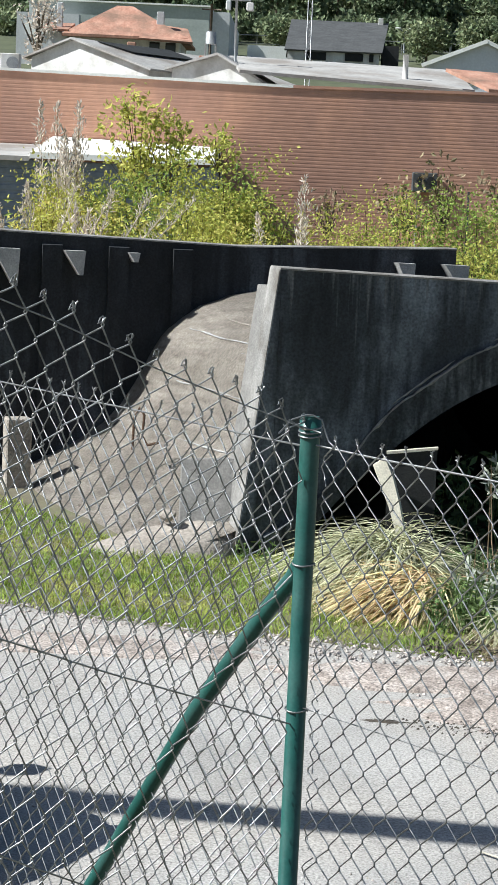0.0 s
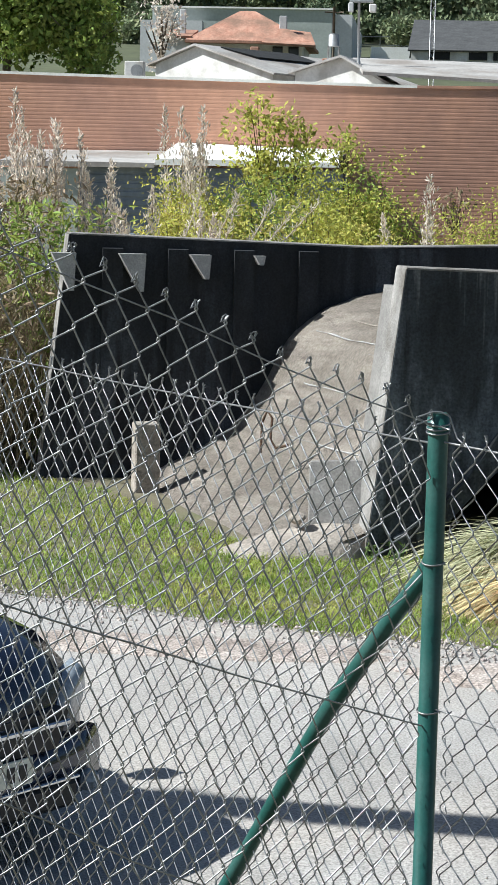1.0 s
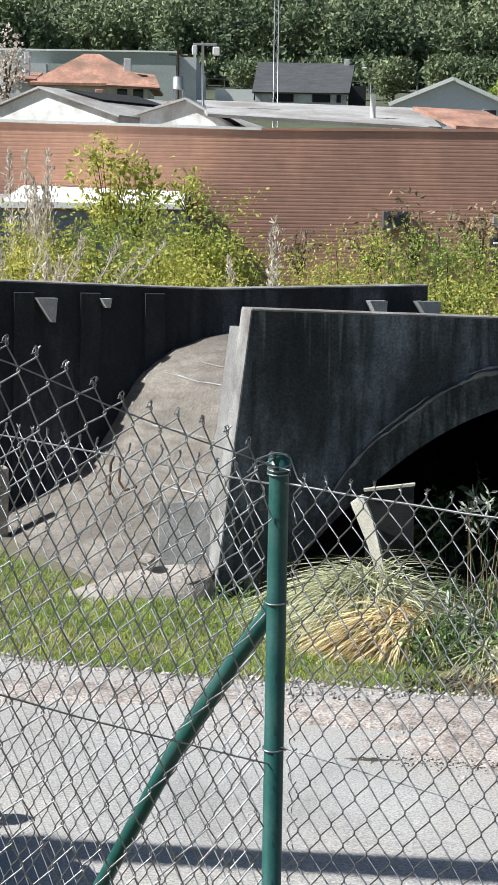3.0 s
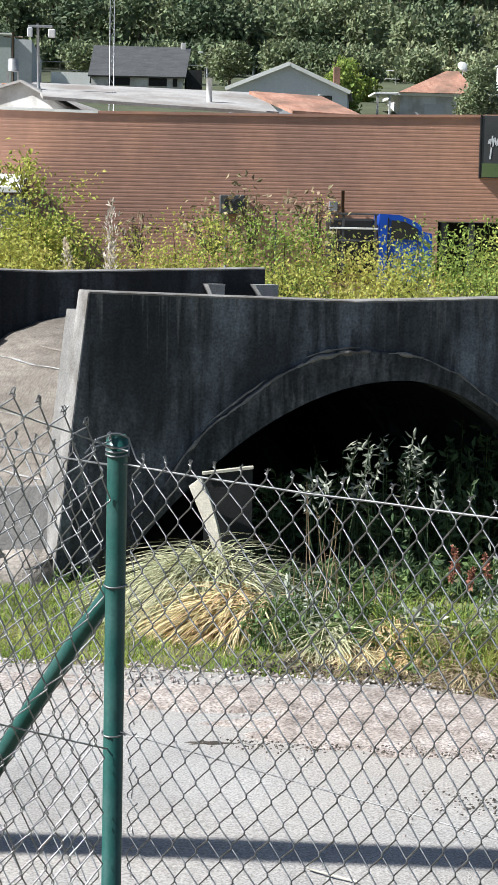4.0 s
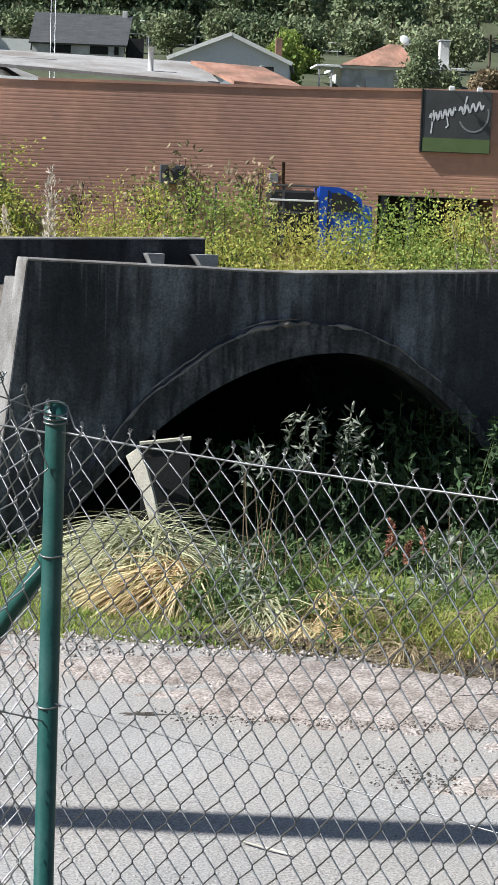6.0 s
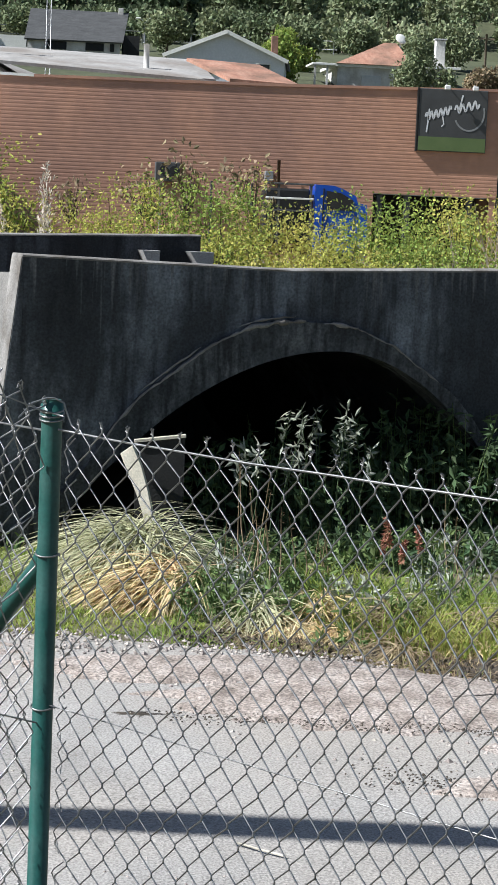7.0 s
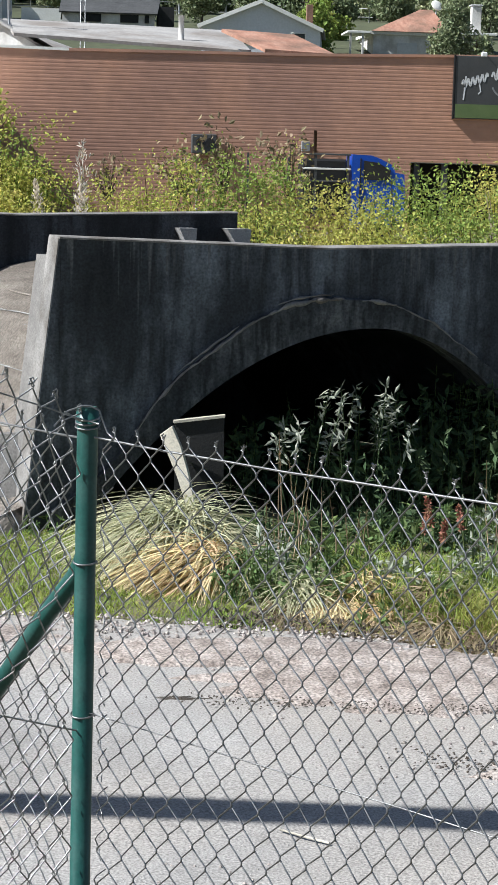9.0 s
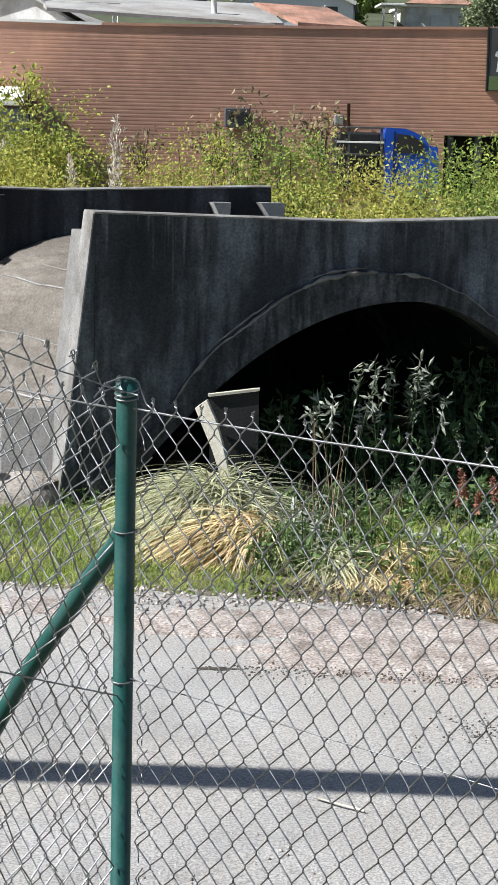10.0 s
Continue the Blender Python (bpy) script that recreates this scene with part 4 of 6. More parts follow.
# tall pale-leaved plants in the mouth of the arch; stems take the shade-darkened colour
for x, y, h, n in ((1.68, 17.58, 1.34, 2), (1.95, 17.66, 1.28, 2), (2.27, 17.72, 1.55, 3), (2.43, 17.78, 1.3, 2), (2.6, 17.82, 1.36, 2), (2.78, 17.88, 1.26, 3), (1.8, 17.7, 1.0, 2), (2.15, 17.75, 1.05, 2)):
    k += 1
    weed((x, y, 0), h, n, 0.095, M["silver_leaf"], "tall weed with pale drooping leaves in the arch", k, spread=0.12, top_only=True, per=20, long=3.6, stem="shaded_leaf")
# growth filling the right of the arch, its shade put into the leaf colour
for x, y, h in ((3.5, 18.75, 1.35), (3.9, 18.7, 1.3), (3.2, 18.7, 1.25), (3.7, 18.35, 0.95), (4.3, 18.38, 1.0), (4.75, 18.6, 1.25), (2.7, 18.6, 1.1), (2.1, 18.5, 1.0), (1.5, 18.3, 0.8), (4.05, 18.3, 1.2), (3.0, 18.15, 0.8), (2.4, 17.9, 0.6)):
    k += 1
    weed((x, y, 0), h, 14, 0.10, M["shaded_leaf"], "dense green growth against the wall, darkened for its shade", k, spread=0.32, per=34, long=2.6)
# thin dry stalks and the red dock
for x, y, h in ((1.62, 15.2, 1.25), (1.52, 15.15, 1.1), (1.75, 15.3, 0.9), (1.9, 15.2, 0.8), (1.4, 15.3, 0.8), (3.25, 15.6, 0.9), (2.2, 15.4, 0.6)):
    k += 1
    weed((x, y, 0), h, 3, 0.03, M["dry_leaf"], "thin dry grass stalks standing on the verge", k, "dry_stalk", 0.07, True, 10, 5)
weed((2.65, 14.9, 0), 0.78, 4, 0.035, M["red_dock"], "dock plant with rusty red seed heads", 70, "dock", 0.1, True, 120, 2.0)

M["pink_gravel"] = shade("pinkish_gravel", [(0.3, (0.20, 0.16, 0.135)), (0.5, (0.38, 0.32, 0.28)), (0.7, (0.50, 0.44, 0.40))], 7, (1, 0.5, 1), fine=55, bump=0.9, grain=0.4)
for i, (cx, cy, rx, ry) in enumerate(((2.3, 12.0, 1.5, 0.75), (3.6, 11.2, 1.2, 0.9), (1.0, 12.75, 1.3, 0.35), (3.0, 10.2, 0.9, 0.35), (-1.6, 13.2, 1.6, 0.35), (0.55, 11.6, 0.15, 0.05))):
    pts = []
    for k in range(90):
        a = 2 * math.pi * k / 90
        rag = 1.0 if i < 5 else 2.2
        q = 1 + 0.35 * rag * noise.noise(Vector((math.cos(a) * 1.6, math.sin(a) * 1.6, i * 5))) + 0.22 * rag * noise.noise(Vector((math.cos(a) * 6, math.sin(a) * 6, i * 9)))
        x = cx + rx * q * math.cos(a)
        pts.append((x, min(cy + ry * q * math.sin(a), edge(x) - 0.03)))
    lift = 0.03 if i < 5 else 0.012
    vv = [(cx, cy, lift + 0.004)] + [(cx + (x - cx) * 0.9, cy + (y - cy) * 0.9, lift) for x, y in pts] + [(x, y, 0.004) for x, y in pts]
    ff = [(0, 1 + k, 1 + (k + 1) % 90) for k in range(90)] + [(1 + k, 91 + k, 91 + (k + 1) % 90, 1 + (k + 1) % 90) for k in range(90)]
    tagged(raw("gravel_patch", vv, ff, M["pink_gravel"] if i < 5 else M["dark_soil"], smooth=True), "worn patch of pinkish gravel on the lane" if i < 5 else "small dark crust of dried mud on the lane", "gravel", kind="stuff")

# litter of stones and soil along the ragged edge, and gravel on the lane
verts, faces = [], []
r = random.Random(5)


def pebble(x, y, s, z=0.012):
    a = len(verts)
    for dx, dy, dz in ((-1, 0, 0), (0.1, -0.9, 0), (1, 0.1, 0), (0, 1, 0), (0.1, 0, 0.8), (0, 0, -0.5)):
        verts.append((x + s * (dx + r.uniform(-0.3, 0.3)), y + s * (dy + r.uniform(-0.3, 0.3)), z + s * dz))
    for i in range(4):
        faces.append((a + i, a + (i + 1) % 4, a + 4))
        faces.append((a + (i + 1) % 4, a + i, a + 5))


for _ in range(5200):
    x = r.uniform(-3.5, 4.2)
    if x < 1.0 and r.random() < 0.55:
        continue
    far = edge(x)
    y = far - abs(r.gauss(0, 1.0 if x > 0.8 else 0.45))
    pebble(x, y, r.uniform(0.006, 0.02) * (1.5 if r.random() < 0.06 else 1))
for _ in range(1500):
    pebble(r.uniform(-3.5, 4), r.uniform(6.5, 13), r.uniform(0.004, 0.011))
raw("gravel", verts, faces, M["gravel"])
tagged(bpy.data.objects["gravel"], "loose pale gravel scattered on the lane edge", "gravel", kind="stuff")
verts, faces = [], []
for _ in range(2600):
    x = r.uniform(0.9, 4.8)
    if x < 2.7 and r.random() < 0.85:
        continue
    y = edge(x) + r.gauss(0.22, 0.18) + (0.1 if x > 2.2 else 0)
    pebble(x, y, r.uniform(0.012, 0.05) * (1.6 if x > 2.9 else 0.8), 0.0)
for _ in range(240):
    t = r.random()
    pebble(1.75 + 0.85 * t + r.gauss(0, 0.16), 10.42 - 0.45 * t + r.gauss(0, 0.11), r.uniform(0.003, 0.011), 0.022)
for _ in range(420):
    t = r.random()
    pebble(0.7 + 2.2 * t + r.gauss(0, 0.12), 11.5 - 0.25 * t + r.gauss(0, 0.07), r.uniform(0.004, 0.011), 0.030)
raw("earth_clods", verts, faces, M["dark_soil"])
tagged(bpy.data.objects["earth_clods"], "dark clods of earth along the lane edge", "earth", kind="stuff")
for pts, label in ((((0.93, 9.19, 0.03), (1.03, 9.08, 0.035), (1.14, 9.0, 0.03)), "thin bleached stick lying on the lane"),):
    st = thing("stick", label, "stick", pts[0])
    tube("twig", pts, 0.006, M["wood_pale"], st, 6)

# ---------------------------------------------------------------- shrubs behind the culvert


def bush(at, radii, n, leaf, material, label, seed, twigs=160, name="bush", long=1.9, loose=0.16):
    """A shrub: bent stems from one root and leaves clustered round many twig ends."""
    rr = np.random.default_rng(seed)
    ob = thing(name, label, "bush", at)
    c = np.array(at) + [0, 0, radii[2]]
    d = rr.normal(size=(twigs, 3))
    d /= np.linalg.norm(d, axis=1)[:, None]
    rad = rr.uniform(0.35, 1.0, twigs) ** 0.5
    ends = c + d * rad[:, None] * np.array(radii) * (1 + 0.16 * rr.normal(size=(twigs, 1)))
    ends[:, 2] = np.maximum(ends[:, 2], at[2] + 0.1)
    lines = []
    for e in ends[:: max(1, twigs // 40)]:
        b = Vector(at) + Vector((rr.normal() * 0.1, rr.normal() * 0.1, 0))
        m = b.lerp(Vector(e), 0.5) + Vector((0, 0, 0.12 * radii[2]))
        lines.append(([b, m, Vector(e)], [0.02, 0.012, 0.004]))
    tubes("stem", lines, M["bark"], ob, 4)
    which = rr.integers(0, twigs, n)
    pts = ends[which] + rr.normal(size=(n, 3)) * loose * np.array([1, 1, 0.8])
    leaves(pts, leaf, rr, long, 0.3, "foliage", material, ob)
    return ob


r = random.Random(11)
for i, (x, y, w, top) in enumerate(((-3.7, 28.8, 0.55, 3.15), (-3.2, 29.3, 0.85, 3.26), (-2.45, 29.0, 0.9, 3.34), (-1.75, 29.4, 0.9, 3.32), (-1.15, 29.0, 0.75, 3.30), (-0.95, 29.5, 0.55, 3.24),
                                     (-2.9, 27.0, 0.8, 2.95), (-1.5, 27.2, 0.8, 3.0))):
    bush((x, y, 0), (w, 0.9, top / 2), 10500, 0.062, M["bush"] if i % 3 != 2 else M["bush_dark"], "dense yellow-green leafy bush behind the culvert", 100 + i, 170)
for i, (x, y, w, top) in enumerate(((0.3, 29.2, 0.8, 2.75), (1.0, 29.0, 0.8, 2.95), (1.7, 29.5, 0.8, 3.1), (2.4, 29.1, 0.8, 3.15), (3.1, 29.4, 0.8, 2.95), (3.8, 29.0, 0.8, 2.62), (4.5, 29.4, 0.85, 2.9),
                                     (5.2, 29.2, 0.85, 2.9), (5.9, 29.5, 0.8, 2.95), (6.6, 29.2, 0.8, 2.75), (7.4, 29.5, 0.9, 2.8), (8.2, 29.0, 0.9, 2.8), (2.0, 26.5, 0.9, 2.5), (3.6, 26.3, 0.9, 2.5), (5.2, 26.6, 1.0, 2.55), (6.6, 26.4, 0.9, 2.6), (0.6, 27, 0.7, 2.4))):
    top += 0.12 if x < 4.8 else 0.24
    bush((x, y, 0), (w, 0.9, top / 2), 8200, 0.055, M["bush"] if i % 4 < 2 else M["bush_dark"], "waist-high yellow-green scrub behind the culvert", 140 + i, 150, loose=0.14)
# taller loose saplings in front of the store
for i, (x, y, w, z0, top, n) in enumerate(((-2.75, 31.5, 0.62, 2.9, 4.75, 900), (-2.35, 31.8, 0.5, 3.0, 4.4, 520), (-1.55, 32.0, 0.38, 3.4, 4.2, 240), (1.95, 31.0, 0.45, 2.6, 3.75, 170),
                                            (3.0, 31.5, 0.5, 2.6, 3.7, 200), (0.2, 31.4, 0.4, 2.5, 3.35, 110), (1.35, 31.2, 0.5, 2.6, 3.4, 160))):
    ob = bush((x, y, 0), (w, 0.5, (top - z0) / 2), 1, 0.08, M["bush"], "thin sapling with sparse yellow leaves", 180 + i, 30, "sapling")
    rr = np.random.default_rng(200 + i)
    c = np.array([x, y, (z0 + top) / 2])
    d = rr.normal(size=(26, 3))
    ends = c + d / np.linalg.norm(d, axis=1)[:, None] * rr.uniform(0.3, 1.0, (26, 1)) * np.array([w, 0.5, (top - z0) / 2])
    tubes("twig", [([(x, y, 0), (x + 0.05, y, z0), tuple(e)], [0.018, 0.011, 0.003]) for e in ends], M["bark"], ob, 4)
    leaves(ends[rr.integers(0, 26, n)] + rr.normal(size=(n, 3)) * 0.11, 0.10, rr, 1.9, 0.2, "foliage", M["bush"] if i < 3 else M["dry_leaf"], ob)


def pampas(at, n, high, seed, label):
    """Feathery plumes on bowed stems."""
    rr = np.random.default_rng(seed)
    ob = thing("pampas_grass", label, "pampas grass", at)
    lines, pts = [], []
    for _ in range(n):
        b = Vector((at[0] + rr.normal() * 0.22, at[1] + rr.normal() * 0.25, at[2]))
        hh = high * rr.uniform(0.82, 1.04)
        tip = b + Vector((rr.normal() * 0.12 - 0.05, rr.normal() * 0.1, hh))
        m = b.lerp(tip, 0.6) + Vector((0.03, 0, 0.05))
        lines.append(([b, m, tip], [0.008, 0.006, 0.003]))
        for _ in range(260):
            u = rr.uniform(0, 1)
            p = m.lerp(tip, u)
            wd = 0.055 * math.sin(math.pi * min(1.0, 0.12 + u * 0.88)) + 0.006
            pts.append(p + Vector((rr.normal() * wd, rr.normal() * wd, 0)))
    tubes("stem", lines, M["dry_leaf"], ob, 4)
    leaves(pts, 0.085, rr, 4.0, 2.4, "plume", M["plume"], ob)
    return ob


pampas((-3.45, 28.9, 0), 8, 4.15, 301, "tall pale pampas plumes among the bushes")
pampas((-5.5, 26.6, 0), 9, 4.15, 302, "cluster of dry pink-beige pampas plumes")
pampas((-4.9, 26.8, 0), 7, 3.95, 303, "cluster of dry pink-beige pampas plumes")
pampas((-6.0, 26.3, 0), 7, 4.1, 304, "cluster of dry pink-beige pampas plumes")
pampas((-4.2, 27.4, 0), 6, 3.35, 305, "short grey pampas plumes beside the bushes")
pampas((-0.25, 28.2, 0), 3, 3.25, 306, "small dry plumes between the bushes")
pampas((-2.75, 25.8, 0), 3, 2.85, 307, "short grey plumes in front of the bushes")

# pale pampas stems leaning out over the far wall
for i, (x, z0, dx, z1) in enumerate(((-2.95, 2.2, 0.42, 3.05), (-2.5, 2.2, 0.45, 3.04), (-2.35, 2.2, 0.62, 2.98), (-2.2, 2.2, 0.72, 3.0), (-2.75, 2.2, 0.2, 2.95), (-3.3, 2.2, 0.3, 3.1))):
    rr = np.random.default_rng(330 + i)
    ob = thing("pampas_stem", "pale leaning pampas stem with a thin dry plume", "pampas grass", (x - dx, 25.6, 0))
    lo, hi = Vector((x - dx * 0.9, 25.6, 0)), Vector((x + dx, 25.6, z1))
    mid = Vector((x, 25.6, z0))
    tubes("stem", [([lo, mid, mid.lerp(hi, 0.5), hi], [0.012, 0.010, 0.008, 0.004])], M["plume"], ob, 5)
    leaves([mid.lerp(hi, rr.uniform(0.2, 1.0)) + Vector(rr.normal(size=3)) * 0.018 for _ in range(70)], 0.09, rr, 6.0, 1.5, "plume", M["plume"], ob)

# bare grey shrub at the end of the scrub
for i, (x, y, h) in enumerate(((6.15, 28.2, 2.75), (6.55, 28.0, 2.9), (6.95, 28.3, 2.8))):
    rr = np.random.default_rng(360 + i)
    ob = thing("bare_shrub", "bare pale grey twiggy shrub beside the scrub", "shrub", (x, y, 0))
    lines = []
    for _ in range(26):
        b = Vector((x + rr.normal() * 0.08, y + rr.normal() * 0.08, 0))
        m = b + Vector((rr.normal() * 0.22, rr.normal() * 0.15, h * rr.uniform(0.55, 0.75)))
        e = m + Vector((rr.normal() * 0.28, rr.normal() * 0.2, h * rr.uniform(0.18, 0.4)))
        lines.append(([b, m, e], [0.014, 0.010, 0.004]))
        lines.append(([m, m.lerp(e, 0.5) + Vector((rr.normal() * 0.2, 0, 0.12))], [0.007, 0.003]))
    tubes("twig", lines, M["plume"], ob, 4)

# dry thicket beside the far wall
for i, (x, y, h) in enumerate(((-4.7, 22.6, 2.9), (-5.3, 22.9, 3.1), (-5.9, 22.4, 3.0), (-4.45, 23.6, 2.9), (-5.0, 24.2, 3.15), (-5.7, 24.0, 3.2), (-6.4, 23.4, 3.2), (-5.0, 21.6, 2.0), (-5.6, 21.3, 1.9), (-6.2, 21.8, 2.4))):
    rr = np.random.default_rng(400 + i)
    ob = thing("dry_thicket", "tangled thicket of dry brown stems and leaves", "thicket", (x, y, 0))
    n = 330
    b = np.array([x, y, 0.0]) + rr.normal(size=(n, 3)) * [0.3, 0.3, 0]
    blades(b, rr.normal(size=(n, 3)) * [0.22, 0.22, 0] + [0, 0, 1], rr.uniform(0.5, 1.05, n) * h, 0.014, rr, 0.18, "stalk", M["dry_leaf"], ob, segments=4)
    pts = np.array([x, y, 0.0]) + rr.normal(size=(1500, 3)) * [0.34, 0.34, 0] + np.stack([np.zeros(1500), np.zeros(1500), h * rr.random(1500) ** 0.8], 1)
    leaves(pts, 0.11, rr, 3.5, 0.0, "foliage", M["dry_leaf"] if i % 3 else M["bush_dark"], ob)


# ---------------------------------------------------------------- the store
FY = 82.5
store = thing("store_building", "long flat-roofed store clad in terracotta ribbed metal", "store", (0, FY + 10, 0.5))
TOP = ((-44, 7.9), (-18, 7.78), (-1, 7.52), (8.4, 7.60), (18.0, 7.82))


def top_at(x):
    return float(np.interp(x, [p[0] for p in TOP], [p[1] for p in TOP]))


def cladding(x0, x1, z0, ztop, y=FY, pitch=0.148, deep=0.004):
    """A ribbed sheet: real ribs, running level."""
    bm = bmesh.new()
    cols = list(np.linspace(x0, x1, max(2, int((x1 - x0) / 3) + 1)))
    z, prof = z0, []
    while z < 8.2:
        prof += [(z, 0), (z + pitch * 0.52, 0), (z + pitch * 0.62, deep), (z + pitch * 0.9, deep)]
        z += pitch
    rows = []
    for z, d in prof:
        rows.append([bm.verts.new((x, y + d, min(z, ztop(x)))) for x in cols])
    for a, b in zip(rows, rows[1:]):
        for i in range(len(cols) - 1):
            if abs(a[i].co.z - b[i].co.z) + abs(a[i + 1].co.z - b[i + 1].co.z) > 1e-4:
                bm.faces.new((a[i], a[i + 1], b[i + 1], b[i]))
    return bm


part("cladding", cladding(-44, 12.9, 0.4, lambda x: 3.445), M["cladding"], store, "terracotta ribbed metal sheeting")
part("cladding", cladding(-44, 18.0, 3.45, top_at), M["cladding"], store, "terracotta ribbed metal sheeting")
for xa, xb in zip((-44, -18, -1, 8.4), (-18, -1, 8.4, 18.0)):
    za, zb = top_at(xa), top_at(xb)
    polys("roof_edge", [(xa, FY - 0.06, za - 0.06), (xb, FY - 0.06, zb - 0.06), (xb, FY - 0.06, zb + 0.05), (xa, FY - 0.06, za + 0.05), (xa, FY + 0.5, za + 0.05), (xb, FY + 0.5, zb + 0.05), (xb, FY + 0.5, zb - 0.06), (xa, FY + 0.5, za - 0.06)],
          [(0, 1, 2, 3), (3, 2, 5, 4), (4, 5, 6, 7), (7, 6, 1, 0), (0, 3, 4, 7), (1, 6, 5, 2)], M["roof_white"] if xa < -10 else M["cladding"], store, "pale metal coping" if xa < -10 else "")
part("flat_roof", boxm((-44, FY + 0.3, 7.0), (18, FY + 28, 7.2), 0, 0), M["roof_sheet"], store)
part("side_wall", boxm((17.7, FY + 0.06, 0.3), (17.98, FY + 28, 7.3), 0, 0), M["cladding"], store)
part("back_wall", boxm((-44, FY + 27.7, 0.3), (17.6, FY + 28, 7.3), 0, 0), M["cladding"], store)
# near-black back plate carries the shadow inside the bay
part("loading_bay", boxm((13.0, FY + 2.5, 0.4), (17.6, FY + 2.7, 3.44), 0, 0), M["dark"], store, "recessed loading bay, its shadow put in as near-black")
part("bay_ceiling", boxm((12.9, FY + 0.06, 3.42), (17.6, FY + 2.4, 3.5), 0, 0), M["grey_render"], store)
# pillars take a dark colour for the bay's shade
for x in (13.05, 14.2, 16.8, 17.7):
    part("pillar", boxm((x, FY + 0.1, 0.3), (x + 0.25, FY + 0.35, 3.4), 0, 0.02), M["slate"], store)

sign = thing("store_sign", "dark square sign with white script shapes and an olive band", "sign", (16, FY, 5.2))
part("board", boxm((14.56, FY - 0.16, 5.25), (17.40, FY - 0.02, 7.76), 0, 0.02), M["sign"], sign)
part("band", boxm((14.60, FY - 0.175, 5.28), (17.37, FY - 0.163, 5.83), 0, 0), M["sign_green"], sign, "olive green lower band")
part("side_edge", boxm((14.50, FY - 0.18, 5.22), (14.555, FY - 0.01, 7.78), 0, 0), M["black_plastic"], sign)


def stroke(pts, wide, name="stroke", material="sign_white"):
    """A flat painted stroke on the board."""
    bm = bmesh.new()
    rows = []
    for i, (x, z) in enumerate(pts):
        x2, z2 = pts[min(i + 1, len(pts) - 1)]
        x1, z1 = pts[max(i - 1, 0)]
        d = Vector((x2 - x1, z2 - z1)).normalized()
        rows.append([bm.verts.new((x + s * -d.y * wide / 2, FY - 0.172, z + s * d.x * wide / 2)) for s in (-1, 1)])
    for a, b in zip(rows, rows[1:]):
        bm.faces.new((a[0], b[0], b[1], a[1]))
    part(name, bm, M[material], sign)


for x0, x1, z0, z1, n, amp in ((14.85, 15.9, 6.62, 6.95, 5.5, 0.16), (16.05, 17.05, 6.95, 7.22, 4.0, 0.16)):
    stroke([(x0 + (x1 - x0) * k / 60, z0 + (z1 - z0) * k / 60 + amp * math.sin(k / 60 * n * 6.28)) for k in range(61)], 0.075)
stroke([(14.92, 6.0), (14.96, 6.4), (15.0, 6.95)], 0.06)
stroke([(15.55, 6.7), (15.62, 6.35), (15.52, 6.25)], 0.055)
stroke([(16.22, 6.9), (16.3, 7.3), (16.36, 7.55)], 0.06)
stroke([(16.65 + 0.62 * math.cos(a), 6.85 + 0.72 * math.sin(a)) for a in np.linspace(3.6, 6.6, 24)], 0.07, "arc", "metal")
for x in (15.65, 16.8):
    lampf = thing("sign_lamp", "small white floodlight above the sign", "lamp", (x, FY, 7.8), "sign lamps")
    part("head", boxm((x - 0.12, FY - 0.55, 7.72), (x + 0.12, FY - 0.4, 7.9), 0, 0.03), M["sign_white"], lampf)
    tube("arm", [(x, FY - 0.45, 7.82), (x, FY - 0.2, 7.95), (x, FY + 0.05, 7.8)], 0.025, M["metal"], lampf, 5)

fans = thing("air_handler", "wall-mounted ventilation unit with two dark fans", "ventilator", (4.3, FY, 3.6))
part("casing", boxm((3.95, FY - 0.7, 3.55), (4.95, FY - 0.02, 4.32), 0, 0.03), M["slate"], fans)
for x in (4.28, 4.68):
    bm = bmesh.new()
    bmesh.ops.create_cone(bm, cap_ends=True, segments=16, radius1=0.17, radius2=0.17, depth=0.06)
    bmesh.ops.transform(bm, verts=bm.verts, matrix=pose(x, FY - 0.72, 4.0, 90, 0, 0))
    part("fan_opening", bm, M["dark"], fans, "dark round fan opening")
tube("bracket_leg", [(4.2, FY - 0.5, 3.56), (4.2, FY - 0.5, 0.5)], 0.05, M["metal"], fans, 6)
duct = thing("exhaust_pipe", "dark rusty pipe on the store wall", "pipe", (8.95, FY, 3.6))
tube("flue", [(8.95, FY - 0.25, 0.4), (8.95, FY - 0.25, 4.6)], 0.07, M["rust"], duct, 8)
part("box", boxm((8.4, FY - 0.3, 3.75), (8.75, FY - 0.02, 4.15), 0, 0.02), M["metal"], duct)

annex = thing("annex", "low blue-grey annex with a white roof edge", "annex", (-8.5, 74, 0.3))
part("wall", cladding(-13.0, -3.6, 0.2, lambda x: 4.0, 73.4, 0.3, 0.03), M["blue_panel"], annex, "blue-grey ribbed panels")
polys("roof", [(-10.2, 73.0, 4.05), (-3.55, 73.0, 4.10), (-3.75, FY - 0.1, 4.75), (-10.6, FY - 0.1, 4.9), (-10.2, 73.0, 4.28), (-3.55, 73.0, 4.28), (-3.75, FY - 0.1, 4.95), (-10.6, FY - 0.1, 5.1)],
      [(0, 1, 2, 3), (7, 6, 5, 4), (0, 4, 5, 1), (1, 5, 6, 2), (2, 6, 7, 3), (3, 7, 4, 0)], M["roof_white"], annex, "sunlit white roof")
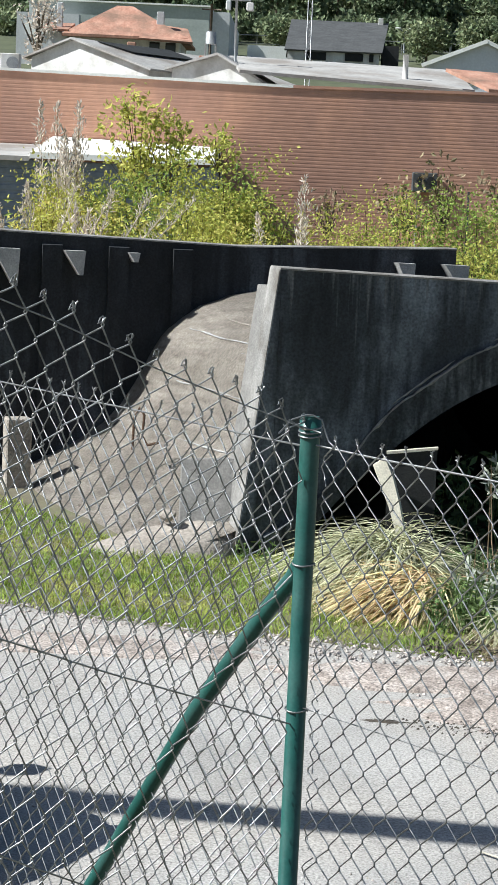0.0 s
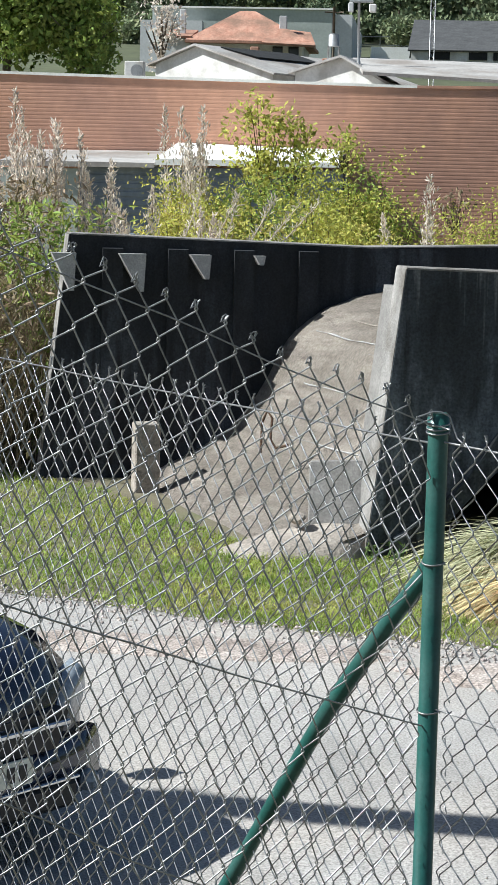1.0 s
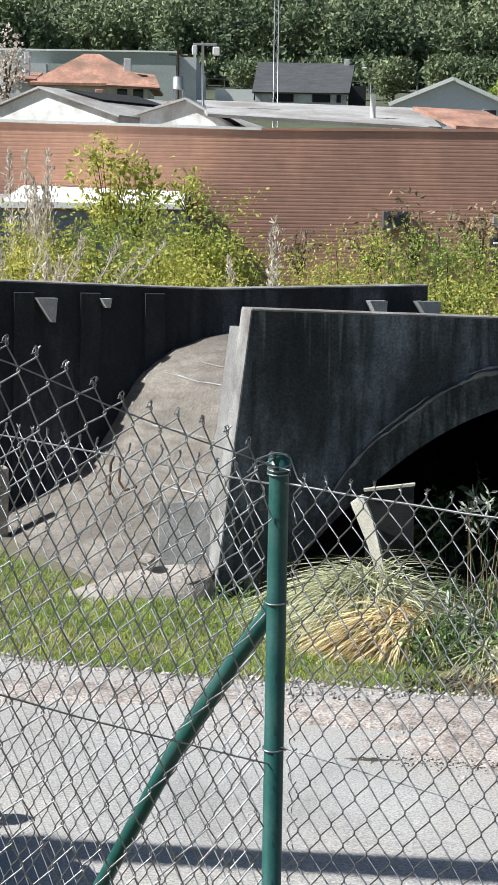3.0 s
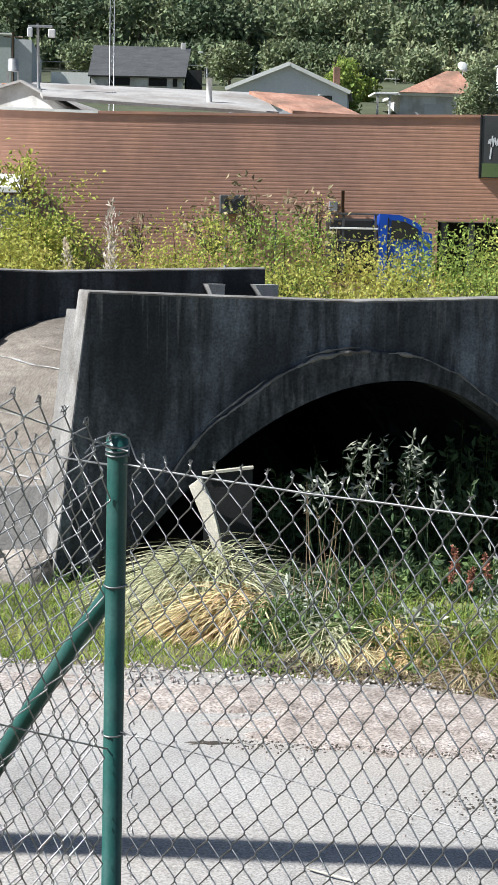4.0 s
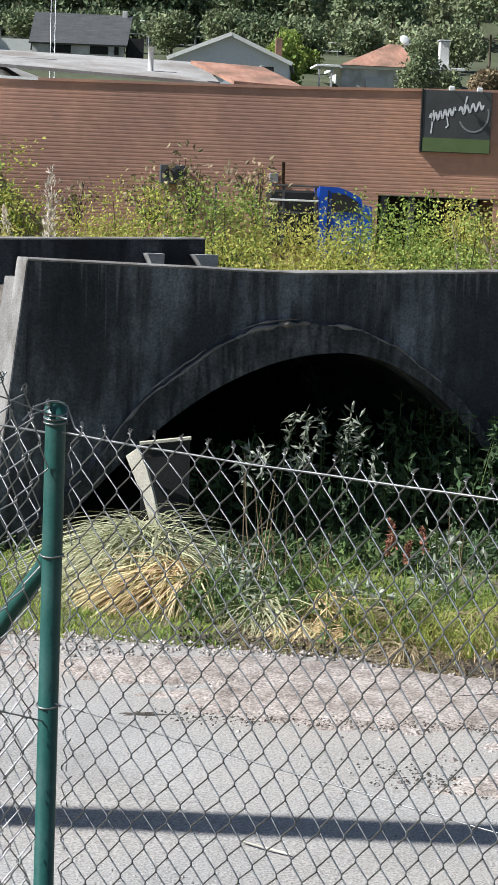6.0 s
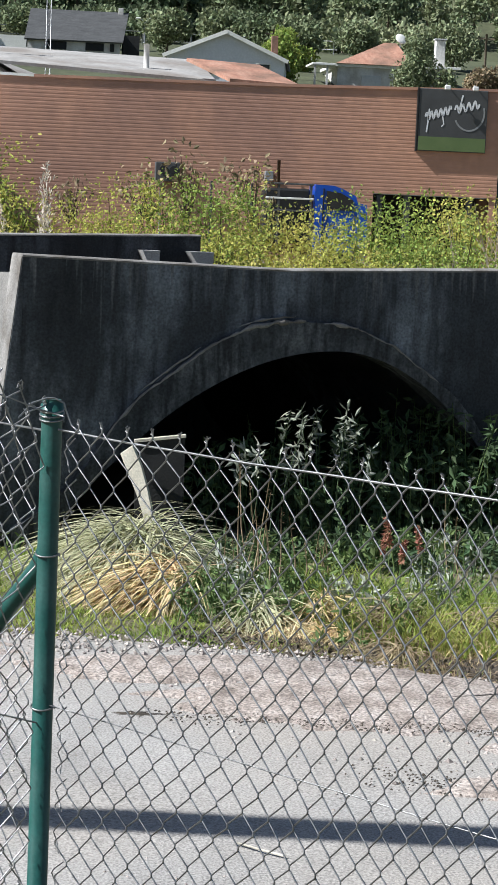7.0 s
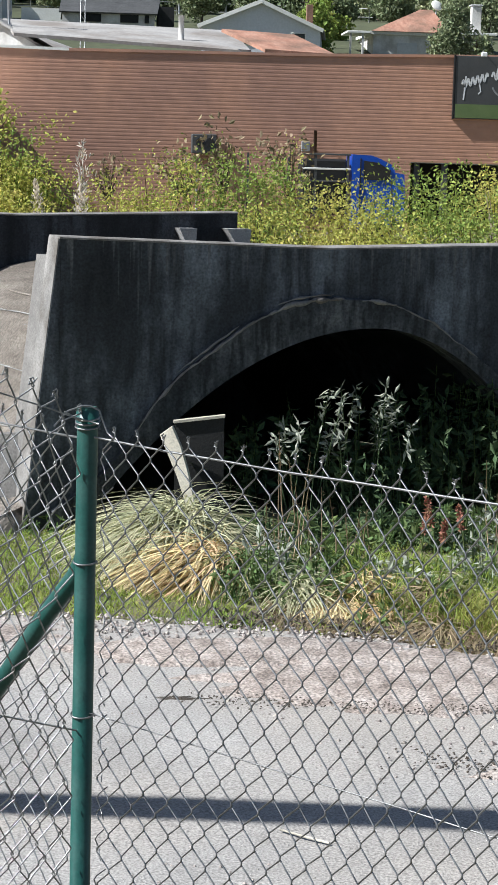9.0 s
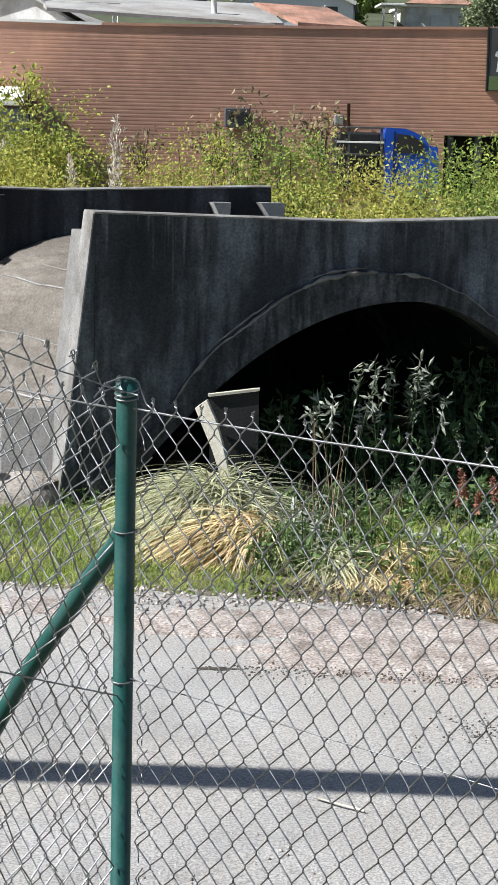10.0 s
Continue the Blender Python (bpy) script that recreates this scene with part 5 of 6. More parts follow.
polys("roof", [(-15.9, 73.0, 3.9), (-10.25, 73.0, 3.95), (-10.7, FY - 0.1, 4.4), (-16.8, FY - 0.1, 4.3), (-15.9, 73.0, 4.1), (-10.25, 73.0, 4.12), (-10.7, FY - 0.1, 4.75), (-16.8, FY - 0.1, 4.7)],
      [(0, 1, 2, 3), (7, 6, 5, 4), (0, 4, 5, 1), (1, 5, 6, 2), (2, 6, 7, 3), (3, 7, 4, 0)], M["roof_sheet"], annex, "pale sheet roof")
part("side_wall", boxm((-16.0, 73.2, 0.2), (-13.05, 73.4, 3.86), 0, 0), M["pale_panel"], annex)
part("gable_wall", boxm((-3.85, 73.5, 0.2), (-3.65, FY - 0.1, 4.05), 0, 0), M["blue_panel"], annex)

condenser = thing("rooftop_condenser", "white rooftop air conditioner with a round grille", "air conditioner", (-12.9, 85.2, 7.2))
part("case", boxm((-13.24, 85.0, 7.2), (-12.43, 85.5, 8.49), 0, 0.03), M["white"], condenser)
bm = bmesh.new()
bmesh.ops.create_cone(bm, cap_ends=True, segments=16, radius1=0.26, radius2=0.26, depth=0.05)
bmesh.ops.transform(bm, verts=bm.verts, matrix=pose(-12.72, 84.98, 8.1, 90, 0, 0))
part("grille", bm, M["metal"], condenser)

# ---------------------------------------------------------------- blue truck
truck = thing("blue_truck", "blue flatbed truck parked behind the bushes", "truck", (9.9, 75.8, 0.25))
part("cab", prism([(9.55, 0.9), (11.5, 0.9), (11.54, 2.2), (11.5, 2.95), (11.15, 3.02), (11.08, 3.26), (10.6, 3.5), (10.25, 3.62), (9.55, 3.64)], 74.9, 76.7), M["blue_paint"], truck, "bright blue cab")
part("side_window", prism([(9.98, 2.72), (10.95, 2.72), (10.98, 3.1), (10.5, 3.36), (9.98, 3.42)], 74.86, 74.895), M["glass"], truck)
part("door_gap", boxm((9.84, 74.86, 1.3), (9.88, 74.895, 3.5), 0, 0), M["black_plastic"], truck)
part("bed", boxm((5.6, 74.9, 1.1), (9.45, 76.7, 1.35), 0, 0.02), M["rust"], truck, "flat load bed")
for x in (5.7, 7.2, 8.2, 9.4):
    part("stake", boxm((x - 0.04, 74.92, 1.36), (x + 0.04, 75.0, 3.6), 0, 0), M["slate"], truck)
for z in (2.6, 3.05, 3.58):
    part("rail", boxm((7.7, 74.9, z), (9.5, 75.02, z + 0.07), 0, 0.01), M["roof_white"] if 2.9 < z < 3.3 else M["slate"], truck)
part("load", boxm((7.7, 75.2, 1.4), (9.42, 76.5, 3.45), 0, 0.08), M["black_plastic"], truck, "dark load behind the cab")
for x in (6.3, 10.6):
    bm = bmesh.new()
    bmesh.ops.create_cone(bm, cap_ends=True, segments=20, radius1=0.48, radius2=0.48, depth=1.9)
    bmesh.ops.transform(bm, verts=bm.verts, matrix=pose(x, 75.8, 0.68, 90, 0, 0))
    part("wheel", bm, M["rubber"], truck)

# ---------------------------------------------------------------- houses


def slab(name, corners, thick, material, parent, label=""):
    """A roof plane of four corners with thickness."""
    vs = [Vector(c) for c in corners]
    n = (vs[1] - vs[0]).cross(vs[3] - vs[0]).normalized()
    if n.z < 0:
        n = -n
    allv = vs + [v - n * thick for v in vs]
    return polys(name, allv, [(0, 1, 2, 3), (7, 6, 5, 4), (0, 4, 5, 1), (1, 5, 6, 2), (2, 6, 7, 3), (3, 7, 4, 0)], material, parent, label)


def gable_house(label, left, right, apex, low, y, back, wall, roof, windows=(), chimneys=(), name="house", over=0.35, edge_mat=None, turn=0.0):
    """A house with its gable to the lane: eaves and apex as (x, z) at distance y, drawn back along back (x, y)."""
    ob = thing(name, label, "house", ((left[0] + right[0]) / 2, y, low))
    def at_y(x):
        return y - (x - (left[0] + right[0]) / 2) * turn

    front = [(p[0], at_y(p[0]), z) for p, z in ((left, low), (right, low), (right, right[1]), (apex, apex[1]), (left, left[1]))]
    rear = [(x + back[0], yy + back[1], z) for x, yy, z in front]
    polys("wall", front + rear, [(0, 1, 2, 3, 4), (9, 8, 7, 6, 5), (0, 5, 6, 1), (1, 6, 7, 2), (4, 9, 5, 0)], wall, ob)
    b = Vector((back[0], back[1], 0))
    f = b.normalized() * over
    for e, s in ((left, -1), (right, 1)):
        ev, ap = Vector((e[0], at_y(e[0]), e[1])), Vector((apex[0], at_y(apex[0]), apex[1]))
        down = (ev - ap).normalized() * over
        up = Vector((0, 0, 0.12))
        slab("roof", [ap - f + up, ev + down - f + up, ev + down + b + f + up, ap + b + f + up], 0.11, roof, ob)
        if edge_mat:
            slab("verge_board", [ap - f * 1.15 + up * 1.5, ev + down - f * 1.15 + up * 1.5, ev + down - f * 0.95 + up * 1.5, ap - f * 0.95 + up * 1.5], 0.28, edge_mat, ob, "white verge board")
    for x0, x1, z0, z1 in windows:
        w = part("window", boxm((x0, y - 0.05, z0), (x1, y - 0.005, z1), 0, 0.01), M["roof_white"], ob)
        part("pane", boxm((x0 + 0.08, y - 0.07, z0 + 0.08), (x1 - 0.08, y - 0.053, z1 - 0.08), 0, 0), M["glass"], w)
    for x, yy, z0, z1, w in chimneys:
        part("chimney", boxm((x - w / 2, yy - w / 2, z0), (x + w / 2, yy + w / 2, z1), 0, 0.03), M["tile"], ob)
    return ob


h1 = gable_house("white-rendered house with a low grey sheet roof", (-16.15, 10.25), (-9.15, 9.62), (-13.6, 11.2), 6.5, 113, (8.0, 13), M["white"], M["roof_sheet"], turn=0.6)
slab("solar_strip", [(-12.4, 114.5, 11.25), (-8.8, 120.5, 11.35), (-7.1, 119.8, 10.78), (-10.3, 114.4, 10.72)], 0.06, M["dark"], h1, "long dark panel on the roof")
for x, y, z in ((-10.9, 119, 11.5), (-6.9, 122, 11.1)):
    part("roof_vent", boxm((x - 0.25, y - 0.25, z - 0.6), (x + 0.25, y + 0.25, z + 0.1), 0, 0.05), M["tile"], h1)
part("roof_step", boxm((-9.1, 112.6, 9.0), (-7.9, 113.4, 9.65), 0, 0.02), M["metal"], h1)

h2 = gable_house("white shed with a rust-stained gable and long sheet roof", (-7.15, 9.05), (-2.4, 8.35), (-4.85, 9.72), 6.0, 99, (0.6, 3), M["white"], M["roof_sheet"], name="shed", turn=0.4)
h3 = thing("warehouse", "long low warehouse with a pale sheet roof", "warehouse", (2, 100, 5))
slab("roof", [(-3.7, 95.8, 8.9), (7.3, 95.8, 8.42), (7.0, 105, 9.92), (-4.6, 105, 10.15)], 0.15, M["roof_sheet"], h3, "faded grey sheet roof")
part("wall", boxm((-4.0, 96.0, 5.0), (7.2, 104.5, 8.3), 0, 0), M["grey_render"], h3)
tube("flue", [(4.15, 98.5, 8.6), (4.12, 98.5, 10.12)], 0.14, M["white"], h3, 10, "white roof flue")
h4 = thing("outbuilding", "low outbuilding with a clay tile roof", "building", (8, 92, 5))
slab("roof", [(7.5, 90.4, 8.22), (10.6, 90.4, 8.1), (9.3, 96, 9.25), (5.9, 96, 9.4)], 0.15, M["tile"], h4, "red clay tile roof")
part("wall", boxm((7.4, 90.8, 5.0), (10.3, 95.5, 8.05), 0, 0), M["white"], h4)

h5 = thing("house", "pink-walled house with a hipped clay tile roof", "house", (-13.6, 144, 11))
part("wall", boxm((-17.0, 140.5, 9.5), (-9.6, 148, 13.55), 0, 0), M["white"], h5)
ex = [(-17.6, 139.7, 13.5), (-9.0, 139.7, 13.5), (-9.0, 149, 13.5), (-17.6, 149, 13.5), (-14.3, 144, 15.85), (-13.2, 144, 15.85)]
polys("roof", ex + [(x, y, z - 0.18) for x, y, z in ex[:4]], [(0, 1, 5, 4), (1, 2, 5), (2, 3, 4, 5), (3, 0, 4), (6, 7, 1, 0), (7, 8, 2, 1), (8, 9, 3, 2), (9, 6, 0, 3), (9, 8, 7, 6)], M["tile"], h5, "hipped clay tile roof")
slab("porch_roof", [(-19.1, 139.9, 13.75), (-17.2, 139.9, 13.75), (-17.2, 144, 14.5), (-19.1, 144, 14.5)], 0.15, M["tile"], h5)
part("porch_wall", boxm((-18.6, 140.3, 9.5), (-17.3, 144, 13.55), 0, 0), M["white"], h5)
slab("side_roof", [(-12.3, 138.9, 13.35), (-8.6, 138.9, 13.2), (-9.2, 142.5, 14.35), (-11.6, 142.5, 14.6)], 0.15, M["tile"], h5)
for x, z0, z1, w in ((-18.0, 13.6, 15.7, 0.38), (-11.05, 14.2, 15.35, 0.5)):
    part("chimney", boxm((x - w / 2, 141.5, z0), (x + w / 2, 141.5 + w, z1), 0, 0.03), M["grey_render"], h5)
for x in (-11.3, -10.2):
    part("window", boxm((x - 0.35, 138.95 + 1.5, 12.5), (x + 0.35, 140.49, 13.2), 0, 0.01), M["glass"], h5)

h6 = thing("industrial_hall", "long pale grey-green metal hall", "hall", (-17, 180, 12))
part("wall", boxm((-24.6, 173, 11), (-9.4, 195, 18.62), 0, 0), M["pale_panel"], h6)
part("end_wall", boxm((-9.38, 173.4, 11), (-7.7, 194.5, 18.3), 0, 0), M["grey_render"], h6)
part("roof_edge", boxm((-24.7, 172.8, 18.62), (-9.3, 195, 18.75), 0, 0), M["roof_white"], h6)
part("lower_wing", boxm((-25.4, 171.5, 11), (-20.2, 172.9, 17.45), 0, 0), M["grey_render"], h6)
part("window", boxm((-24.6, 171.4, 15.6), (-22.9, 171.49, 16.7), 0, 0), M["roof_white"], h6, "pale window")

h7 = thing("house", "house with a big dark slate roof", "house", (1.5, 190, 14))
part("wall", boxm((-2.9, 186.6, 13), (5.4, 194, 16.45), 0, 0), M["white"], h7)
slab("roof", [(-3.2, 186.2, 16.42), (5.65, 186.2, 16.45), (6.25, 191, 19.5), (-2.75, 191, 19.5)], 0.15, M["slate"], h7, "dark slate roof")
slab("roof", [(-2.75, 191, 19.5), (6.25, 191, 19.5), (5.65, 196, 16.45), (-3.2, 196, 16.45)], 0.15, M["slate"], h7)
polys("gable", [(5.5, 187, 16.3), (6.15, 191, 19.4), (5.55, 195, 16.4), (5.35, 187, 16.3), (5.9, 191, 19.4), (5.35, 195, 16.4)], [(0, 1, 2), (5, 4, 3), (0, 3, 4, 1), (1, 4, 5, 2), (2, 5, 3, 0)], M["white"], h7)
for x0, x1 in ((2.3, 3.95), (-1.3, 0.6), (4.5, 4.9)):
    part("window", boxm((x0, 186.5, 15.6), (x1, 186.59, 16.3), 0, 0), M["dark"], h7)
part("chimney", boxm((5.3, 190.7, 18.8), (5.75, 191.2, 19.9), 0, 0.03), M["white"], h7)
part("lean_to", boxm((5.7, 187.5, 14), (7.2, 191, 17.2), 0, 0), M["dark"], h7)

gable_house("grey-rendered house with white verge boards", (7.9, 13.35), (16.75, 13.3), (12.35, 15.2), 9.5, 153, (1.5, 12), M["pale_render"], M["roof_sheet"],
            ((10.6, 11.6, 12.0, 13.0), (14.6, 15.7, 12.2, 13.05)), ((16.2, 155.5, 12.5, 15.3, 0.5),), edge_mat=M["roof_white"])

h9 = thing("house", "white house with a clay tile roof and flat eaves", "house", (26, 170, 11))
part("wall", boxm((22.6, 166.6, 9), (28.6, 175, 14.0), 0, 0), M["white"], h9)
part("eaves_slab", boxm((22.3, 166.35, 14.0), (29.0, 175.5, 14.25), 0, 0.02), M["roof_white"], h9)
ex = [(22.4, 166.1, 14.26), (28.9, 166.1, 14.26), (28.9, 175.4, 14.26), (22.4, 175.4, 14.26), (27.0, 170.5, 16.4), (28.0, 170.5, 16.4)]
polys("roof", ex, [(0, 1, 5, 4), (1, 2, 5), (2, 3, 4, 5), (3, 0, 4), (3, 2, 1, 0)], M["tile"], h9, "clay tile roof")
part("carport", boxm((20.4, 165.8, 14.02), (22.28, 170, 14.2), 0, 0.02), M["roof_white"], h9)
for x in (20.6, 21.6):
    part("carport_post", boxm((x, 165.9, 9), (x + 0.15, 166.05, 14.0), 0, 0), M["white"], h9)
part("side_wing", boxm((29.1, 166.5, 9), (32.4, 174, 14.15), 0, 0), M["white"], h9)
part("side_eaves_slab", boxm((29.05, 166.0, 14.16), (32.7, 174.4, 14.36), 0, 0.02), M["roof_white"], h9)
part("chimney", boxm((30.8, 167.5, 14.37), (31.6, 168.3, 16.6), 0, 0.04), M["white"], h9)
part("chimney_cap", boxm((30.7, 167.4, 16.62), (31.7, 168.4, 16.72), 0, 0.02), M["grey_render"], h9)
part("shutter", boxm((24.6, 166.5, 12.2), (26.2, 166.59, 13.4), 0, 0.01), M["grey_render"], h9)
bm = bmesh.new()
bmesh.ops.create_uvsphere(bm, u_segments=14, v_segments=8, radius=0.5)
bmesh.ops.transform(bm, verts=bm.verts, matrix=pose(28.2, 169.5, 16.7, 60, 0, 20) @ Matrix.Diagonal((1, 1, 0.25, 1)))
dish = thing("satellite_dish", "white satellite dish on the tile roof", "dish", (28.2, 169.5, 16))
part("reflector", bm, M["roof_white"], dish, "", True)
tube("mast", [(28.2, 169.8, 16.0), (28.2, 169.6, 16.7)], 0.05, M["metal"], dish, 5)

# ---------------------------------------------------------------- masts, lamps and tanks
tank = thing("water_tank", "white water tank on a thin steel stand", "tank", (-5.3, 99.8, 8))
tube("drum", [(-5.31, 99.8, 10.3), (-5.31, 99.8, 10.85), (-5.31, 99.8, 10.92)], [0.26, 0.26, 0.2], M["metal"], tank, 14)
for dx, dy in ((-0.25, -0.25), (0.25, -0.25), (-0.25, 0.25), (0.25, 0.25)):
    tube("leg", [(-5.31 + dx, 99.8 + dy, 7.8), (-5.31 + dx, 99.8 + dy, 10.3)], 0.035, M["metal"], tank, 5)
lp = thing("floodlight_pole", "slim pole with floodlights and a box", "pole", (-4.1, 99.8, 8))
tube("shaft", [(-4.05, 99.8, 7.8), (-4.15, 99.8, 12.6)], 0.07, M["metal"], lp, 8)
part("crosspiece", boxm((-4.6, 99.7, 12.42), (-3.45, 99.9, 12.52), 0, 0.02), M["metal"], lp)
part("floodlight", boxm((-3.65, 99.6, 11.95), (-3.3, 99.9, 12.35), 0, 0.04), M["white"], lp)
part("floodlight", boxm((-4.65, 99.6, 11.95), (-4.4, 99.9, 12.4), 0, 0.04), M["grey_render"], lp)
mast = thing("lattice_mast", "thin lattice radio mast", "mast", (-0.6, 106, 8))
for dx in (-0.12, 0.12):
    tube("rail", [(-0.58 + dx, 106.4, 7.8), (-0.66 + dx * 0.7, 106.4, 24)], 0.026, M["metal"], mast, 5)
for k in range(46):
    z = 8.2 + k * 0.34
    s = 1 if k % 2 else -1
    tube("lacing", [(-0.6 - 0.11 * s, 106.4, z), (-0.6 + 0.11 * s, 106.4, z + 0.34)], 0.013, M["metal"], mast, 4)
lamp = thing("street_lamp", "twin-headed grey street lamp", "street lamp", (9.2, 226, 18.8), "street lamps")
tube("shaft", [(9.2, 226, 18.6), (9.2, 226, 21.6)], 0.12, M["metal"], lamp, 8)
for s in (-1, 1):
    tube("arm", [(9.2, 226, 21.5), (9.2 + 0.35 * s, 226, 21.9), (9.2 + 0.75 * s, 226, 22.05)], 0.06, M["metal"], lamp, 6)
    part("head", boxm((9.2 + 0.75 * s - 0.28, 225.8, 21.97), (9.2 + 0.75 * s + 0.28, 226.2, 22.12), 0, 0.04), M["roof_white"], lamp)
copy_thing(lamp, pose(14.3, 226, 18.8))
tw = thing("power_pylon", "small steel power pole on the hillside", "pole", (45, 266, 24))
tube("shaft", [(44.9, 266, 22), (45.4, 266, 31)], 0.22, M["metal"], tw, 6)
for z in (28.4, 29.6):
    tube("arm", [(44.0, 266, z), (46.4, 266, z + 0.3)], 0.12, M["metal"], tw, 5)
for x, y, h in ((-8.0, 150, 16.8), (17.6, 170, 17), (35.5, 170, 17.5)):
    up = thing("utility_pole", "slim weathered utility pole among the houses", "pole", (x, y, rise(y)))
    tube("shaft", [(x, y, rise(y) - 0.5), (x, y, h)], 0.1, M["bark"], up, 6)
    tube("crossarm", [(x - 0.7, y, h - 0.4), (x + 0.7, y, h - 0.4)], 0.06, M["bark"], up, 5)
garden_wall = thing("garden_wall", "long white wall below the wooded hill", "wall", (2, 205, 16))
part("wall", boxm((-7.2, 205, 15), (-2.8, 205.4, 18.0), 0, 0), M["roof_white"], garden_wall)
fence2 = thing("mesh_fence", "dark mesh fence with posts below the wood", "fence", (0, 222, 18))
for x in np.arange(-12, 30, 2.6):
    tube("fence_post", [(x, 222, 17.5), (x, 222, 20.4)], 0.05, M["metal"], fence2, 4)
for z in (19.4, 20.3):
    tube("rail", [(-12, 222, z), (30, 222, z)], 0.04, M["metal"], fence2, 4)
aw = thing("awning", "bright green awning beside the store", "awning", (23, 100, 4))
slab("canopy", [(21.6, 99, 4.85), (27, 99, 4.85), (27, 102, 6.1), (21.6, 102, 5.9)], 0.1, M["awning"], aw)
for x in (21.8, 24.5):
    tube("prop", [(x, 99.2, 0.5), (x, 99.2, 4.85)], 0.06, M["metal"], aw, 5)
frame_pole = thing("steel_frame", "tall white steel lattice frame beside the store yard", "frame", (16.9, 70, 0))
for x0, x1 in ((16.6, 16.98), (17.25, 17.3)):
    tube("upright", [(x0, 70, 0), (x1, 70, 6.6)], 0.05, M["roof_white"], frame_pole, 6)
for z in (1.6, 2.6, 3.6, 4.6, 5.6):
    tube("rung", [(16.6 + 0.058 * z, 70, z), (17.25 + 0.008 * z, 70, z + 0.5)], 0.03, M["roof_white"], frame_pole, 5)
rw = thing("retaining_wall", "grey retaining wall behind the store yard", "wall", (26, 108, 4))
part("wall", boxm((20.5, 108, 3.0), (40, 108.5, 8.7), 0, 0), M["grey_render"], rw)


# ---------------------------------------------------------------- trees


def crown_points(rr, c, radii, n, lumps=9):
    d = rr.normal(size=(lumps, 3))
    d /= np.linalg.norm(d, axis=1)[:, None]
    mids = np.array(c) + d * rr.uniform(0.25, 0.75, (lumps, 1)) * np.array(radii)
    k = rr.integers(0, lumps, n)
    e = rr.normal(size=(n, 3))
    e /= np.linalg.norm(e, axis=1)[:, None]
    return mids[k] + e * rr.uniform(0.6, 1.0, (n, 1)) * np.array(radii) * 0.48


def tree(at, high, radii, n, leaf, material, label, seed, lumps=9):
    """Tapered trunk, limbs and a crown of leaf clumps."""
    rr = np.random.default_rng(seed)
    ob = thing("tree", label, "tree", at)
    x, y, z = at
    c = (x, y, z + high - radii[2])
    tubes("trunk", [([(x, y, z - 0.3), (x + 0.1, y, z + high * 0.4), (x, y, z + high * 0.8)], [high * 0.03, high * 0.022, high * 0.008])]
          + [([(x, y, z + high * 0.35), tuple(p)], [high * 0.012, 0.02]) for p in crown_points(rr, c, radii, 9)], M["bark"], ob, 6)
    leaves(crown_points(rr, c, radii, n, lumps), leaf, rr, 1.6, 0.3, "crown", material, ob)
    return ob


tree((-26, 121, 8), 11, (4.5, 4, 4.6), 9000, 0.42, M["bush_dark"], "broad leafy green tree behind the store", 501, 16)
tree((-21.3, 120, 8), 9.5, (3.0, 3, 4.2), 6000, 0.36, M["bush_dark"], "broad leafy green tree behind the store", 502, 14)
tree((-31, 123, 8), 12, (4.5, 4, 5), 6000, 0.45, M["bush_dark"], "broad leafy green tree behind the store", 503, 14)
tree((-18.6, 135, 9), 7.6, (1.6, 1.6, 2.8), 700, 0.26, M["plume"], "small bare greyish tree near the hall", 504)
tree((27.6, 158, 9.5), 6.2, (1.9, 1.8, 2.9), 4200, 0.28, M["forest"], "dense dark evergreen beside the white house", 505, 12)
tree((29.4, 157, 9.5), 4.2, (1.3, 1.3, 1.9), 2000, 0.28, M["forest"], "low dark evergreen beside the white house", 506)
tree((17.3, 165, 11), 5.2, (2.2, 2, 2.4), 3000, 0.34, M["bush_dark"], "round garden tree between the houses", 507)
tree((20.0, 178, 13), 5.0, (2.4, 2, 2.4), 2600, 0.36, M["bush_dark"], "round garden tree between the houses", 508)
tree((33.5, 160, 10), 4.6, (1.8, 1.8, 2.0), 2200, 0.3, M["dry_leaf"], "brownish shrub tree at the roadside", 509)
tree((37, 162, 10), 4.4, (2.0, 1.8, 1.9), 2200, 0.3, M["bush_dark"], "shrubby green tree at the roadside", 510)

for i, (x, y, h, w) in enumerate(((-12, 205, 5.5, 3.2), (-3, 212, 4.2, 3.4), (3.5, 210, 4.4, 3.6), (10.5, 204, 5.0, 3.0), (15.5, 200, 5.4, 2.8), (19.5, 196, 5.8, 2.8), (23.5, 200, 5.0, 3.0), (34, 196, 4.6, 3.0), (38.5, 200, 5.0, 3.4), (30, 206, 4.6, 3.4))):
    tree((x, y, rise(y)), h, (w, w * 0.8, h * 0.48), 2600, 0.42, M["forest"], "bushy dark tree behind the houses", 520 + i, 12)

rr = np.random.default_rng(77)
pts, big = [], []
trunks = []
for k in range(760):
    y = 236 + 200 * rr.random() ** 1.25
    x = rr.uniform(-0.21, 0.26) * y
    if x > 0.125 * y and y < 300 and rr.random() < 0.6:
        continue
    z = land(x, y)
    h = rr.uniform(6, 12) * (1 + (y - 236) / 400)
    w = h * rr.uniform(0.28, 0.42)
    pts.append(crown_points(rr, (x, y, z + h * 0.58), (w, w, h * 0.46), int(540 * (0.75 if y > 330 else 1.15)), 9))
    trunks.append(([(x, y, z - 0.5), (x + 0.2, y, z + h * 0.6)], [h * 0.025, h * 0.012]))
